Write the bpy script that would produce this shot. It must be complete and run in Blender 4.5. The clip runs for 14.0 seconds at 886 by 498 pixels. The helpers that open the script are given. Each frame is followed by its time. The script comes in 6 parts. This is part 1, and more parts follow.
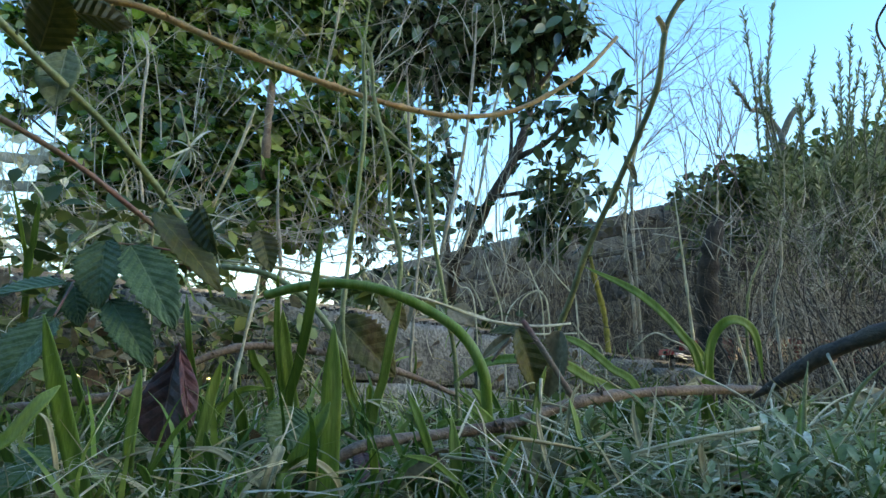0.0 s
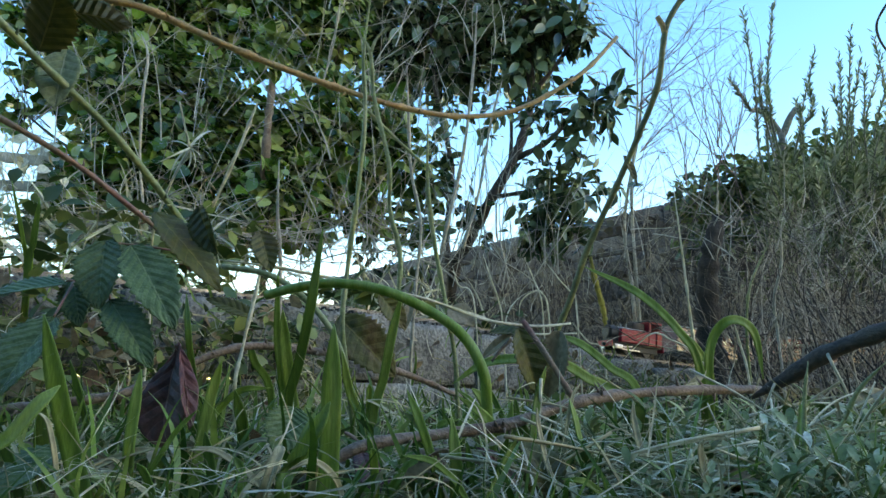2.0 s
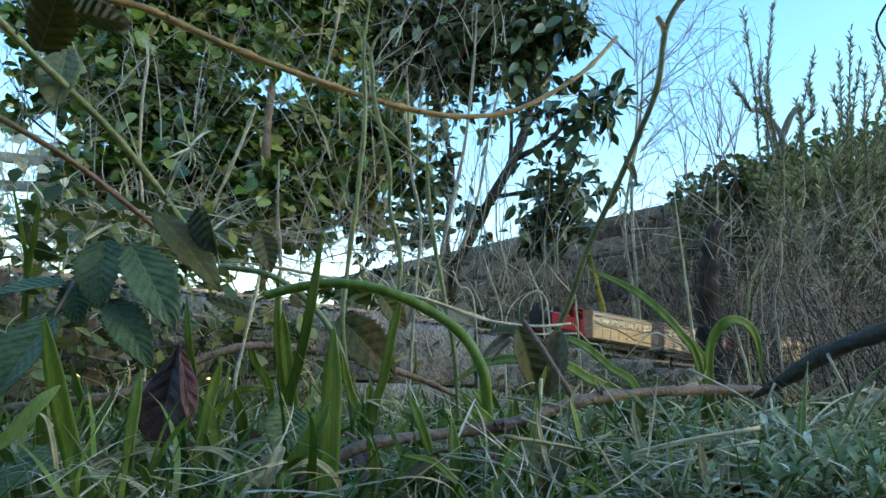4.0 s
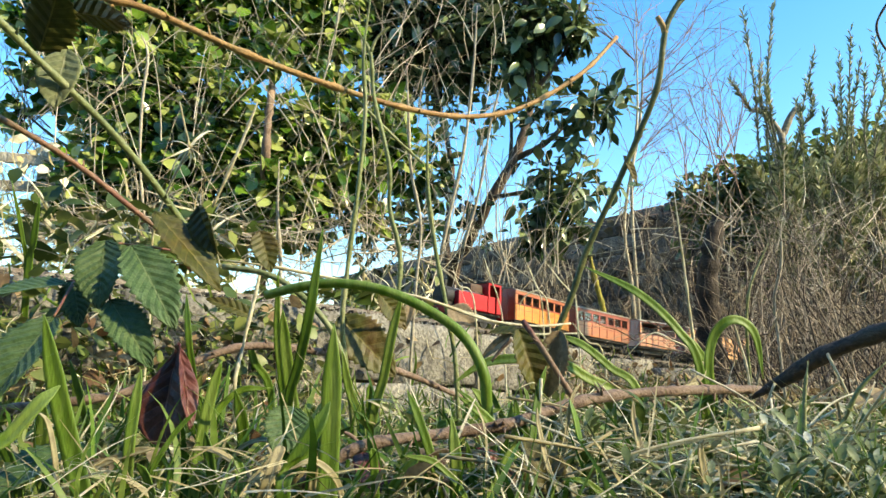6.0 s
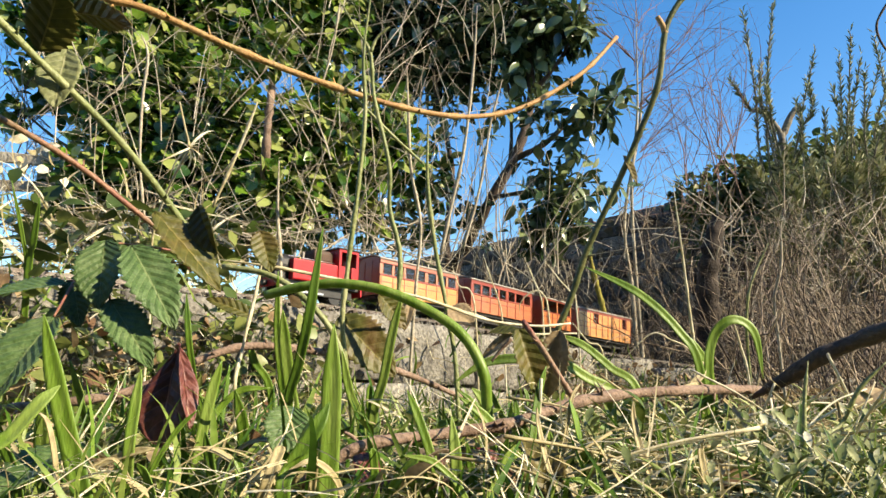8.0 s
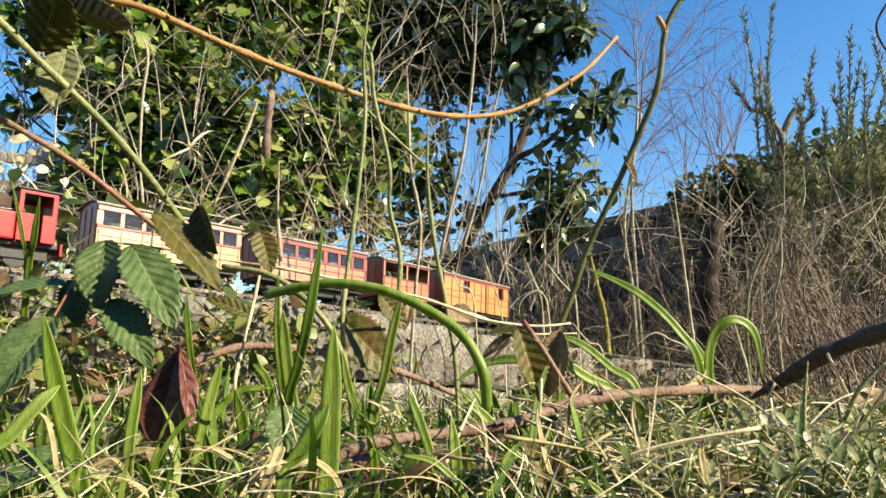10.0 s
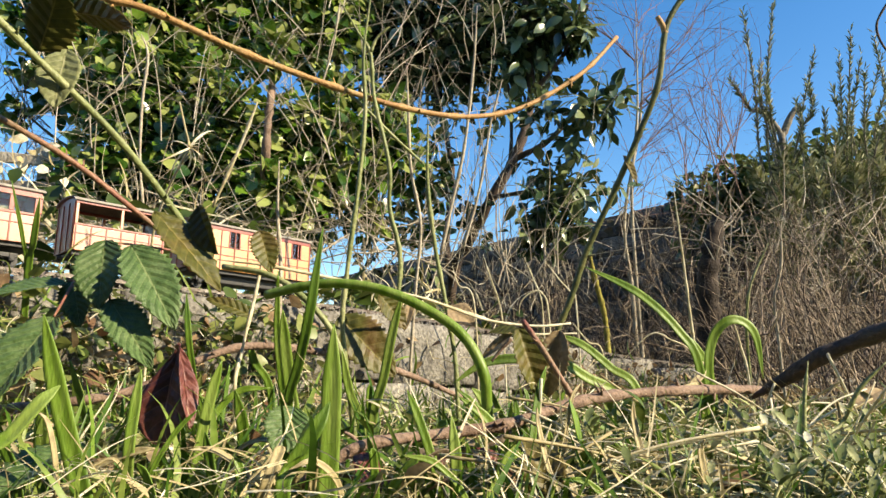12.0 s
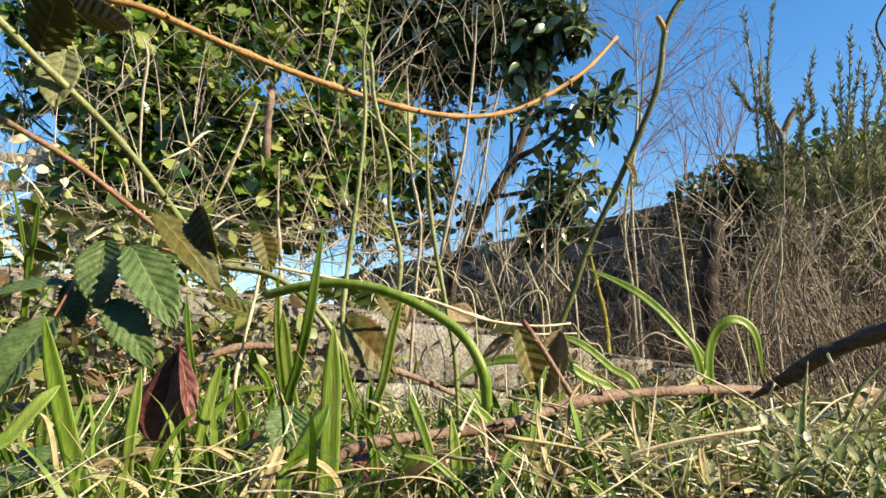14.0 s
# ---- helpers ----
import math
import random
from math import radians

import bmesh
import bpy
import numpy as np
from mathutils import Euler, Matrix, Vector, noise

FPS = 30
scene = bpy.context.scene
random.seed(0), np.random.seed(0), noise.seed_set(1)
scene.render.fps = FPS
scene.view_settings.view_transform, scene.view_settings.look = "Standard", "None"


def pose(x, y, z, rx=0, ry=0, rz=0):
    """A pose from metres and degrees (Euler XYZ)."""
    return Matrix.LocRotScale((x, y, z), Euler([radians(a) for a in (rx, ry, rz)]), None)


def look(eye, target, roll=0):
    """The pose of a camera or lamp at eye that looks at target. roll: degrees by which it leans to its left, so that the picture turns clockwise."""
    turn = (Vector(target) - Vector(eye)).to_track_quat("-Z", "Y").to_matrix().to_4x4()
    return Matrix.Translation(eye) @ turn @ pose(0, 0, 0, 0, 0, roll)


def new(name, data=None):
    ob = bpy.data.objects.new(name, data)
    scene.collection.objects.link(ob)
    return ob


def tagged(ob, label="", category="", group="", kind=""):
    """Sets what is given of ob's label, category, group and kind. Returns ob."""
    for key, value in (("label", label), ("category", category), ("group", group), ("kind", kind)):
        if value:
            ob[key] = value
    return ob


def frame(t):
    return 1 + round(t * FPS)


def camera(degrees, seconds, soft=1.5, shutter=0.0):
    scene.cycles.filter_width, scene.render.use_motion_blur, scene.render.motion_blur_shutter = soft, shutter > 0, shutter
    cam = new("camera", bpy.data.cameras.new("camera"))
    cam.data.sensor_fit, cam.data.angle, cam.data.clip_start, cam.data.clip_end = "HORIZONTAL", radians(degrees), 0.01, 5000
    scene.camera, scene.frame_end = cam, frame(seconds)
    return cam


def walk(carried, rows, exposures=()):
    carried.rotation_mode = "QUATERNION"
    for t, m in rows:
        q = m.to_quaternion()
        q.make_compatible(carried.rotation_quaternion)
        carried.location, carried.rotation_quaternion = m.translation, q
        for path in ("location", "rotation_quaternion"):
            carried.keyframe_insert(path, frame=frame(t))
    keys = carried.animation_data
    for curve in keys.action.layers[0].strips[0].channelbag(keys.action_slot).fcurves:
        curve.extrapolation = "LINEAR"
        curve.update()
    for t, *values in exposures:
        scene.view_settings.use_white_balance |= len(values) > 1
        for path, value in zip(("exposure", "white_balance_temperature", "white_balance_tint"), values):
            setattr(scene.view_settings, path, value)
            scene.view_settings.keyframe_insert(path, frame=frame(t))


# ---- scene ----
# ---------- camera, on the ground among the weeds ----------
cam = camera(65.03, 14.0, soft=1.5)
EYE = pose(0, 0, 0.10, 101.444, 0, 0)
walk(cam, [(0, EYE), (14, EYE)],
     exposures=[(0, 2.45, 11900, 9), (4.8, 2.4, 11900, 9), (5.7, 2.2, 10600, 5), (6.2, 1.72, 8400, -1), (6.8, 1.3, 7800, 3), (7.4, 1.16, 7900, 7), (8.2, 1.02, 8050, 8), (14, 0.96, 8150, 9)])

# ---------- daylight ----------
SUN_DIR = Vector((0.82, -0.37, 0.54)).normalized()
world = bpy.data.worlds.new("sky")
scene.world = world
world.use_nodes = True
wn = world.node_tree
sky = wn.nodes.new("ShaderNodeTexSky")
sky.sky_type = "NISHITA"
sky.sun_disc = False
sky.sun_elevation = math.asin(SUN_DIR.z)
sky.sun_rotation = math.atan2(SUN_DIR.x, SUN_DIR.y)
sky.dust_density = 0.2
sky.ozone_density = 2.2
clear = wn.nodes.new("ShaderNodeHueSaturation")
clear.inputs["Hue"].default_value = 0.507
clear.inputs["Saturation"].default_value, clear.inputs["Value"].default_value = 1.38, 0.97
wn.links.new(sky.outputs[0], clear.inputs["Color"])
wn.links.new(clear.outputs[0], wn.nodes["Background"].inputs[0])
wn.nodes["Background"].inputs[1].default_value = 0.15
sun = new("sun", bpy.data.lights.new("sun", "SUN"))
sun.data.energy, sun.data.angle, sun.data.color = 5.0, radians(0.53), (1.0, 0.93, 0.80)
sun.matrix_world = look(SUN_DIR * 30, (0, 0, 0))


# ---------- materials ----------
def material(name, colours, rough=0.6, scale=40.0, bump=0.3, island=0.0, through_light=0.0, metal=0.0, detail_scale=None,
             dark=0.35, stretch=(1, 1, 1), coat=0.0, spec=0.5, bump_scale=None, obj_random=0.0, coat_ior=1.5):
    """Two scales of noise mix the colours, with bump; island: variation from piece to piece; through_light: a leaf's translucence."""
    m = bpy.data.materials.new(name)
    m.use_nodes = True
    nt = m.node_tree
    n, l = nt.nodes, nt.links
    b = n["Principled BSDF"]
    co = n.new("ShaderNodeTexCoord")
    mp = n.new("ShaderNodeMapping")
    mp.inputs["Scale"].default_value = stretch
    l.new(co.outputs["Object"], mp.inputs[0])
    big = n.new("ShaderNodeTexNoise")
    big.inputs["Scale"].default_value, big.inputs["Detail"].default_value = scale, 4
    fine = n.new("ShaderNodeTexNoise")
    fine.inputs["Scale"].default_value, fine.inputs["Detail"].default_value = detail_scale or scale * 7, 5
    for t in (big, fine):
        l.new(mp.outputs[0], t.inputs["Vector"])
    ramp = n.new("ShaderNodeValToRGB")
    ramp.color_ramp.elements[0].position, ramp.color_ramp.elements[1].position = 0.3, 0.7
    ramp.color_ramp.elements[0].color = (*colours[0], 1)
    ramp.color_ramp.elements[1].color = (*colours[-1], 1)
    for i, c in enumerate(colours[1:-1]):
        e = ramp.color_ramp.elements.new(0.3 + 0.4 * (i + 1) / (len(colours) - 1))
        e.color = (*c, 1)
    fac = big.outputs["Fac"]
    if island or obj_random:
        src = n.new("ShaderNodeNewGeometry").outputs["Random Per Island"] if island else n.new("ShaderNodeObjectInfo").outputs["Random"]
        mr = n.new("ShaderNodeMapRange")
        mr.inputs[3].default_value, mr.inputs[4].default_value = -(island or obj_random) / 2, (island or obj_random) / 2
        l.new(src, mr.inputs[0])
        add = n.new("ShaderNodeMath")
        l.new(fac, add.inputs[0])
        l.new(mr.outputs[0], add.inputs[1])
        fac = add.outputs[0]
    l.new(fac, ramp.inputs[0])
    mul = n.new("ShaderNodeMixRGB")
    mul.blend_type = "MULTIPLY"
    mul.inputs[0].default_value = dark
    l.new(ramp.outputs[0], mul.inputs[1])
    r2 = n.new("ShaderNodeValToRGB")
    r2.color_ramp.elements[0].position, r2.color_ramp.elements[1].position = 0.35, 0.6
    l.new(fine.outputs["Fac"], r2.inputs[0])
    l.new(r2.outputs[0], mul.inputs[2])
    l.new(mul.outputs[0], b.inputs["Base Color"])
    rr = n.new("ShaderNodeMapRange")
    rr.inputs[3].default_value, rr.inputs[4].default_value = max(0.05, rough - 0.12), min(1, rough + 0.12)
    l.new(fine.outputs["Fac"], rr.inputs[0])
    l.new(rr.outputs[0], b.inputs["Roughness"])
    b.inputs["Metallic"].default_value = metal
    b.inputs["Specular IOR Level"].default_value = spec
    b.inputs["Coat Weight"].default_value, b.inputs["Coat Roughness"].default_value = coat, 0.34
    b.inputs["Coat IOR"].default_value = coat_ior
    if bump:
        bp = n.new("ShaderNodeBump")
        bp.inputs["Strength"].default_value, bp.inputs["Distance"].default_value = bump, bump_scale or 0.1 / scale
        l.new(fine.outputs["Fac"], bp.inputs["Height"])
        l.new(bp.outputs[0], b.inputs["Normal"])
    if through_light:
        tr = n.new("ShaderNodeBsdfTranslucent")
        l.new(mul.outputs[0], tr.inputs[0])
        mix = n.new("ShaderNodeMixShader")
        mix.inputs[0].default_value = through_light
        l.new(b.outputs[0], mix.inputs[1])
        l.new(tr.outputs[0], mix.inputs[2])
        l.new(mix.outputs[0], n["Material Output"].inputs[0])
    return m


M = dict(
    soil=material("soil", [(0.07, 0.05, 0.03), (0.10, 0.085, 0.04), (0.07, 0.095, 0.03), (0.11, 0.13, 0.045)], 0.95, 2.2, 0.8, detail_scale=70, dark=0.6, bump_scale=0.02),
    concrete=material("old_concrete", [(0.12, 0.108, 0.09), (0.225, 0.21, 0.18), (0.32, 0.30, 0.26)], 0.92, 14, 0.9, dark=0.6, detail_scale=120, bump_scale=0.006, obj_random=0.15),
    wallstone=material("wall_stone", [(0.085, 0.062, 0.05), (0.14, 0.105, 0.09), (0.21, 0.165, 0.14)], 0.9, 5, 0.8, detail_scale=50, bump_scale=0.015, obj_random=0.4),
    mortar=material("mortar", [(0.08, 0.062, 0.052), (0.14, 0.11, 0.095)], 0.95, 20, 0.5),
    steel=material("rail_steel", [(0.16, 0.12, 0.10), (0.35, 0.31, 0.28)], 0.45, 60, 0.2, metal=0.8),
    sleeper=material("sleeper_wood", [(0.06, 0.045, 0.035), (0.12, 0.095, 0.07)], 0.9, 60, 0.5),
    red=material("red_paint", [(0.38, 0.010, 0.016), (0.46, 0.015, 0.022)], 0.42, 25, 0.08, dark=0.15, coat=0.05, spec=0.4),
    maroon=material("maroon_paint", [(0.25, 0.035, 0.02), (0.34, 0.06, 0.03)], 0.36, 40, 0.08, dark=0.2, coat=0.6, spec=0.6),
    teak=material("varnished_wood", [(0.46, 0.115, 0.016), (0.56, 0.16, 0.024), (0.62, 0.20, 0.035)], 0.4, 30, 0.1, dark=0.3, stretch=(1, 1, 6), spec=0.9, coat=1.0, obj_random=0.2, coat_ior=1.7),
    redwood=material("red_brown_varnished_wood", [(0.38, 0.085, 0.013), (0.48, 0.12, 0.019), (0.54, 0.155, 0.027)], 0.4, 30, 0.1, dark=0.3, stretch=(1, 1, 6), spec=0.9, coat=1.0, coat_ior=1.7),
    yellowwood=material("yellow_varnished_wood", [(0.56, 0.20, 0.018), (0.68, 0.28, 0.03)], 0.4, 30, 0.1, dark=0.3, stretch=(1, 1, 6), spec=0.9, coat=1.0, coat_ior=1.7),
    black=material("black_paint", [(0.012, 0.012, 0.013), (0.03, 0.028, 0.026)], 0.5, 50, 0.15, dark=0.3),
    brown=material("brown_interior", [(0.05, 0.025, 0.015), (0.09, 0.045, 0.025)], 0.7, 40, 0.2),
    roofgrey=material("grey_roof_felt", [(0.30, 0.27, 0.23), (0.42, 0.38, 0.33)], 0.8, 40, 0.3),
    brass=material("polished_brass", [(0.7, 0.45, 0.15), (0.8, 0.55, 0.22)], 0.25, 60, 0.05, metal=1.0, dark=0.1),
    silver=material("bright_steel", [(0.5, 0.48, 0.46), (0.7, 0.68, 0.66)], 0.3, 60, 0.1, metal=1.0, dark=0.2),
    cane=material("tan_bramble_bark", [(0.30, 0.15, 0.05), (0.45, 0.25, 0.09), (0.40, 0.27, 0.11)], 0.6, 30, 0.5, detail_scale=300, stretch=(1, 1, 1)),
    greencane=material("green_stem_skin", [(0.13, 0.165, 0.05), (0.22, 0.25, 0.09), (0.36, 0.36, 0.19)], 0.5, 20, 0.3, detail_scale=250),
    olivecane=material("dark_olive_stem_skin", [(0.06, 0.075, 0.025), (0.12, 0.13, 0.04), (0.20, 0.19, 0.08)], 0.5, 20, 0.3, detail_scale=250),
    moss=material("mossy_yellow_bark", [(0.18, 0.15, 0.03), (0.32, 0.27, 0.05), (0.40, 0.35, 0.09)], 0.9, 40, 0.9),
    redcane=material("reddish_stem_skin", [(0.20, 0.06, 0.045), (0.30, 0.13, 0.08), (0.24, 0.15, 0.08)], 0.55, 25, 0.4, detail_scale=260),
    # Dark bark of trunk and tendril; also the shade colour of one thick branch.
    dark_shade_bark=material("dark_and_shaded_bark", [(0.045, 0.03, 0.022), (0.09, 0.06, 0.045), (0.13, 0.095, 0.07)], 0.85, 30, 0.7, detail_scale=200),
    # Near-black colour that carries the shadow of the stump's hollow.
    stump_shadow=material("shadow_blackened_wood", [(0.018, 0.013, 0.010), (0.04, 0.028, 0.02), (0.08, 0.06, 0.045)], 0.95, 25, 0.9, detail_scale=160),
    bark=material("brown_twig_bark", [(0.14, 0.085, 0.06), (0.25, 0.165, 0.12), (0.30, 0.21, 0.16)], 0.8, 30, 0.7, detail_scale=240),
    greybark=material("grey_bark", [(0.13, 0.11, 0.09), (0.24, 0.21, 0.17), (0.22, 0.23, 0.13)], 0.85, 12, 0.9, detail_scale=90, bump_scale=0.006),
    paletwig=material("pale_dry_twig", [(0.26, 0.21, 0.15), (0.42, 0.36, 0.27), (0.52, 0.46, 0.36)], 0.75, 30, 0.4, island=0.5),
    drytwig=material("dry_brown_twig", [(0.05, 0.034, 0.026), (0.13, 0.09, 0.062), (0.40, 0.31, 0.22)], 0.8, 20, 0.4, island=1.0),
    redtwig=material("reddish_birch_twig", [(0.16, 0.07, 0.065), (0.26, 0.15, 0.12)], 0.7, 20, 0.3, island=0.6),
    straw=material("bleached_straw", [(0.46, 0.38, 0.20), (0.66, 0.58, 0.37), (0.80, 0.74, 0.56)], 0.6, 20, 0.3, island=0.9, through_light=0.2),
    blade=material("green_strap_leaf", [(0.10, 0.20, 0.022), (0.18, 0.31, 0.04), (0.28, 0.40, 0.09)], 0.42, 25, 0.2, through_light=0.3, dark=0.2, stretch=(4, 4, 0.6), obj_random=0.5),
    grass=material("grass_blade", [(0.06, 0.15, 0.014), (0.14, 0.26, 0.028), (0.27, 0.36, 0.08)], 0.5, 12, 0.15, island=1.0, through_light=0.3),
    greystem=material("grey_green_mat_leaf", [(0.08, 0.13, 0.02), (0.16, 0.21, 0.04), (0.38, 0.40, 0.16)], 0.55, 12, 0.2, island=1.0, through_light=0.2),
    silverleaf=material("silvery_felted_leaf", [(0.14, 0.18, 0.055), (0.38, 0.40, 0.19), (0.78, 0.75, 0.57)], 0.75, 30, 0.2, island=0.9, through_light=0.15),
    bramble=material("bramble_leaf_top", [(0.06, 0.115, 0.032), (0.10, 0.175, 0.055), (0.16, 0.24, 0.095)], 0.42, 60, 0.6, through_light=0.22, dark=0.25, spec=0.45),
    olive=material("olive_bramble_leaf", [(0.06, 0.07, 0.012), (0.12, 0.12, 0.02), (0.16, 0.10, 0.03)], 0.5, 25, 0.3, through_light=0.35, dark=0.3),
    litter=material("dark_withered_leaf", [(0.07, 0.045, 0.035), (0.14, 0.09, 0.065), (0.20, 0.15, 0.10)], 0.8, 20, 0.3, island=1.0, through_light=0.15),
    deadleaf=material("dead_leaf", [(0.17, 0.09, 0.045), (0.32, 0.21, 0.11), (0.42, 0.31, 0.18)], 0.75, 25, 0.4, through_light=0.25, island=0.7),
    redleaf=material("wine_red_dead_leaf", [(0.10, 0.028, 0.024), (0.18, 0.055, 0.045), (0.25, 0.10, 0.08)], 0.5, 30, 0.3, through_light=0.15),
    paleleaf=material("pale_ribbed_leaf", [(0.24, 0.27, 0.11), (0.34, 0.36, 0.17)], 0.6, 30, 0.3, through_light=0.35),
    ivy=material("yellow_green_tree_leaf", [(0.03, 0.08, 0.010), (0.075, 0.17, 0.016), (0.15, 0.27, 0.03), (0.33, 0.38, 0.12)], 0.27, 3, 0.1, island=1.1, through_light=0.28, dark=0.15, spec=0.6),
    darkleaf=material("dark_evergreen_leaf", [(0.035, 0.065, 0.025), (0.08, 0.12, 0.045), (0.18, 0.22, 0.10)], 0.24, 3, 0.1, island=1.0, through_light=0.15, dark=0.15, spec=0.7),
    hedge=material("hedge_leaf", [(0.05, 0.085, 0.015), (0.11, 0.155, 0.03), (0.21, 0.24, 0.07)], 0.45, 3, 0.1, island=1.0, through_light=0.2, dark=0.2),
    rosemary=material("rosemary_leaf", [(0.13, 0.16, 0.055), (0.27, 0.29, 0.12), (0.48, 0.47, 0.28)], 0.6, 10, 0.1, island=1.0, through_light=0.1),
    weathered=material("weathered_fence_wood", [(0.33, 0.27, 0.19), (0.48, 0.41, 0.31), (0.58, 0.51, 0.40)], 0.85, 12, 0.6, detail_scale=100, stretch=(3, 3, 0.6)),
    farblue=material("blue_grey_conifer", [(0.07, 0.15, 0.16), (0.16, 0.27, 0.30)], 0.7, 10, 0.2, island=1.0),
    vapour=material("cloud_vapour", [(0.75, 0.76, 0.78), (0.85, 0.85, 0.86)], 1.0, 0.05, 0.0, dark=0.0),
)


def add_veins(m, pale, count, slant=1.1):
    """Paler, sunken side veins and midrib, along the leaf's own length and width."""
    nt = m.node_tree
    n, l = nt.nodes, nt.links

    def calc(op, a, b=None):
        q = n.new("ShaderNodeMath")
        q.operation = op
        for i, v in enumerate((a, b)):
            if v is None:
                continue
            if isinstance(v, (int, float)):
                q.inputs[i].default_value = v
            else:
                l.new(v, q.inputs[i])
        return q.outputs[0]
    uv = n.new("ShaderNodeUVMap")
    sep = n.new("ShaderNodeSeparateXYZ")
    l.new(uv.outputs[0], sep.inputs[0])
    across = calc("ABSOLUTE", sep.outputs[0])
    ramp = calc("SUBTRACT", calc("MULTIPLY", sep.outputs[1], count), calc("MULTIPLY", across, slant))
    line = calc("ABSOLUTE", calc("SUBTRACT", calc("FRACT", ramp), 0.5))
    side = calc("MULTIPLY", calc("LESS_THAN", line, 0.05), 0.4)
    mid = calc("LESS_THAN", across, 0.035)
    fac = calc("MAXIMUM", side, mid)
    b = n["Principled BSDF"]
    old = b.inputs["Base Color"].links[0].from_socket
    mix = n.new("ShaderNodeMixRGB")
    mix.inputs[2].default_value = (*pale, 1)
    l.new(fac, mix.inputs[0])
    l.new(old, mix.inputs[1])
    l.new(mix.outputs[0], b.inputs["Base Color"])
    bump = [q for q in n if q.type == "BUMP"][0]
    wave = n.new("ShaderNodeBump")
    wave.inputs["Strength"].default_value, wave.inputs["Distance"].default_value = 0.8, 0.002
    l.new(line, wave.inputs["Height"])
    l.new(bump.outputs[0], wave.inputs["Normal"])
    l.new(wave.outputs[0], b.inputs["Normal"])


add_veins(M["bramble"], (0.20, 0.26, 0.11), 9, 2.4)
add_veins(M["olive"], (0.24, 0.20, 0.06), 7)
add_veins(M["paleleaf"], (0.50, 0.50, 0.28), 7)
add_veins(M["redleaf"], (0.30, 0.13, 0.11), 6)
gl = bpy.data.materials.new("window_glass")
gl.use_nodes = True
gb = gl.node_tree.nodes["Principled BSDF"]
gb.inputs["Base Color"].default_value = (0.9, 0.92, 0.9, 1)
gb.inputs["Transmission Weight"].default_value = 1.0
gb.inputs["Roughness"].default_value = 0.08
gb.inputs["IOR"].default_value = 1.45
M["glass"] = gl


# ---------- building helpers ----------
def mesh_of(name, verts, faces, mat, smooth=True):
    me = bpy.data.meshes.new(name)
    me.from_pydata([tuple(v) for v in verts], [], faces)
    me.materials.append(mat)
    if smooth:
        me.polygons.foreach_set("use_smooth", [True] * len(me.polygons))
    me.update()
    return me


def part(name, bm, mat, parent=None, label="", smooth=False):
    me = bpy.data.meshes.new(name)
    bm.to_mesh(me)
    bm.free()
    me.materials.append(mat)
    if smooth:
        me.polygons.foreach_set("use_smooth", [True] * len(me.polygons))
    ob = new(name, me)
    ob.parent = parent
    if label:
        tagged(ob, label)
    return ob


def shared(name, me, parent, m=None):
    ob = new(name, me)
    ob.parent = parent
    if m is not None:
        ob.matrix_basis = m
    return ob


def box(bm, sx, sy, sz, at=(0, 0, 0), bevel=0.0, turn=None):
    r = bmesh.ops.create_cube(bm, size=1.0, matrix=Matrix.Translation(at) @ (turn or Matrix()) @ Matrix.Diagonal((sx, sy, sz, 1)))
    if bevel:
        es = list({e for v in r["verts"] for e in v.link_edges})
        bmesh.ops.bevel(bm, geom=es, offset=bevel, segments=2, affect="EDGES", profile=0.6)


def cyl(bm, r, h, at=(0, 0, 0), axis="z", seg=20, r2=None, bevel=0.0):
    turn = {"z": Matrix(), "y": Matrix.Rotation(radians(90), 4, "X"), "x": Matrix.Rotation(radians(90), 4, "Y")}[axis]
    q = bmesh.ops.create_cone(bm, cap_ends=True, segments=seg, radius1=r, radius2=r if r2 is None else r2, depth=h, matrix=Matrix.Translation(at) @ turn)
    if bevel:
        es = [e for e in {e for v in q["verts"] for e in v.link_edges} if len(e.link_faces) == 2 and e.calc_face_angle(0) > 1.0]
        bmesh.ops.bevel(bm, geom=es, offset=bevel, segments=2, affect="EDGES")


def empty(name, at=(0, 0, 0)):
    ob = new(name)
    ob.empty_display_size = 0.02
    ob.location = at
    return ob


def smooth_line(points, steps=6):
    """A Catmull-Rom line through the points."""
    p = [Vector(q) for q in points]
    p = [p[0] * 2 - p[1]] + p + [p[-1] * 2 - p[-2]]
    out = []
    for i in range(1, len(p) - 2):
        for k in range(steps):
            t = k / steps
            out.append(0.5 * ((2 * p[i]) + (p[i + 1] - p[i - 1]) * t + (2 * p[i - 1] - 5 * p[i] + 4 * p[i + 1] - p[i + 2]) * t * t
                              + (3 * p[i] - p[i - 1] - 3 * p[i + 1] + p[i + 2]) * t ** 3))
    return out + [p[-2]]


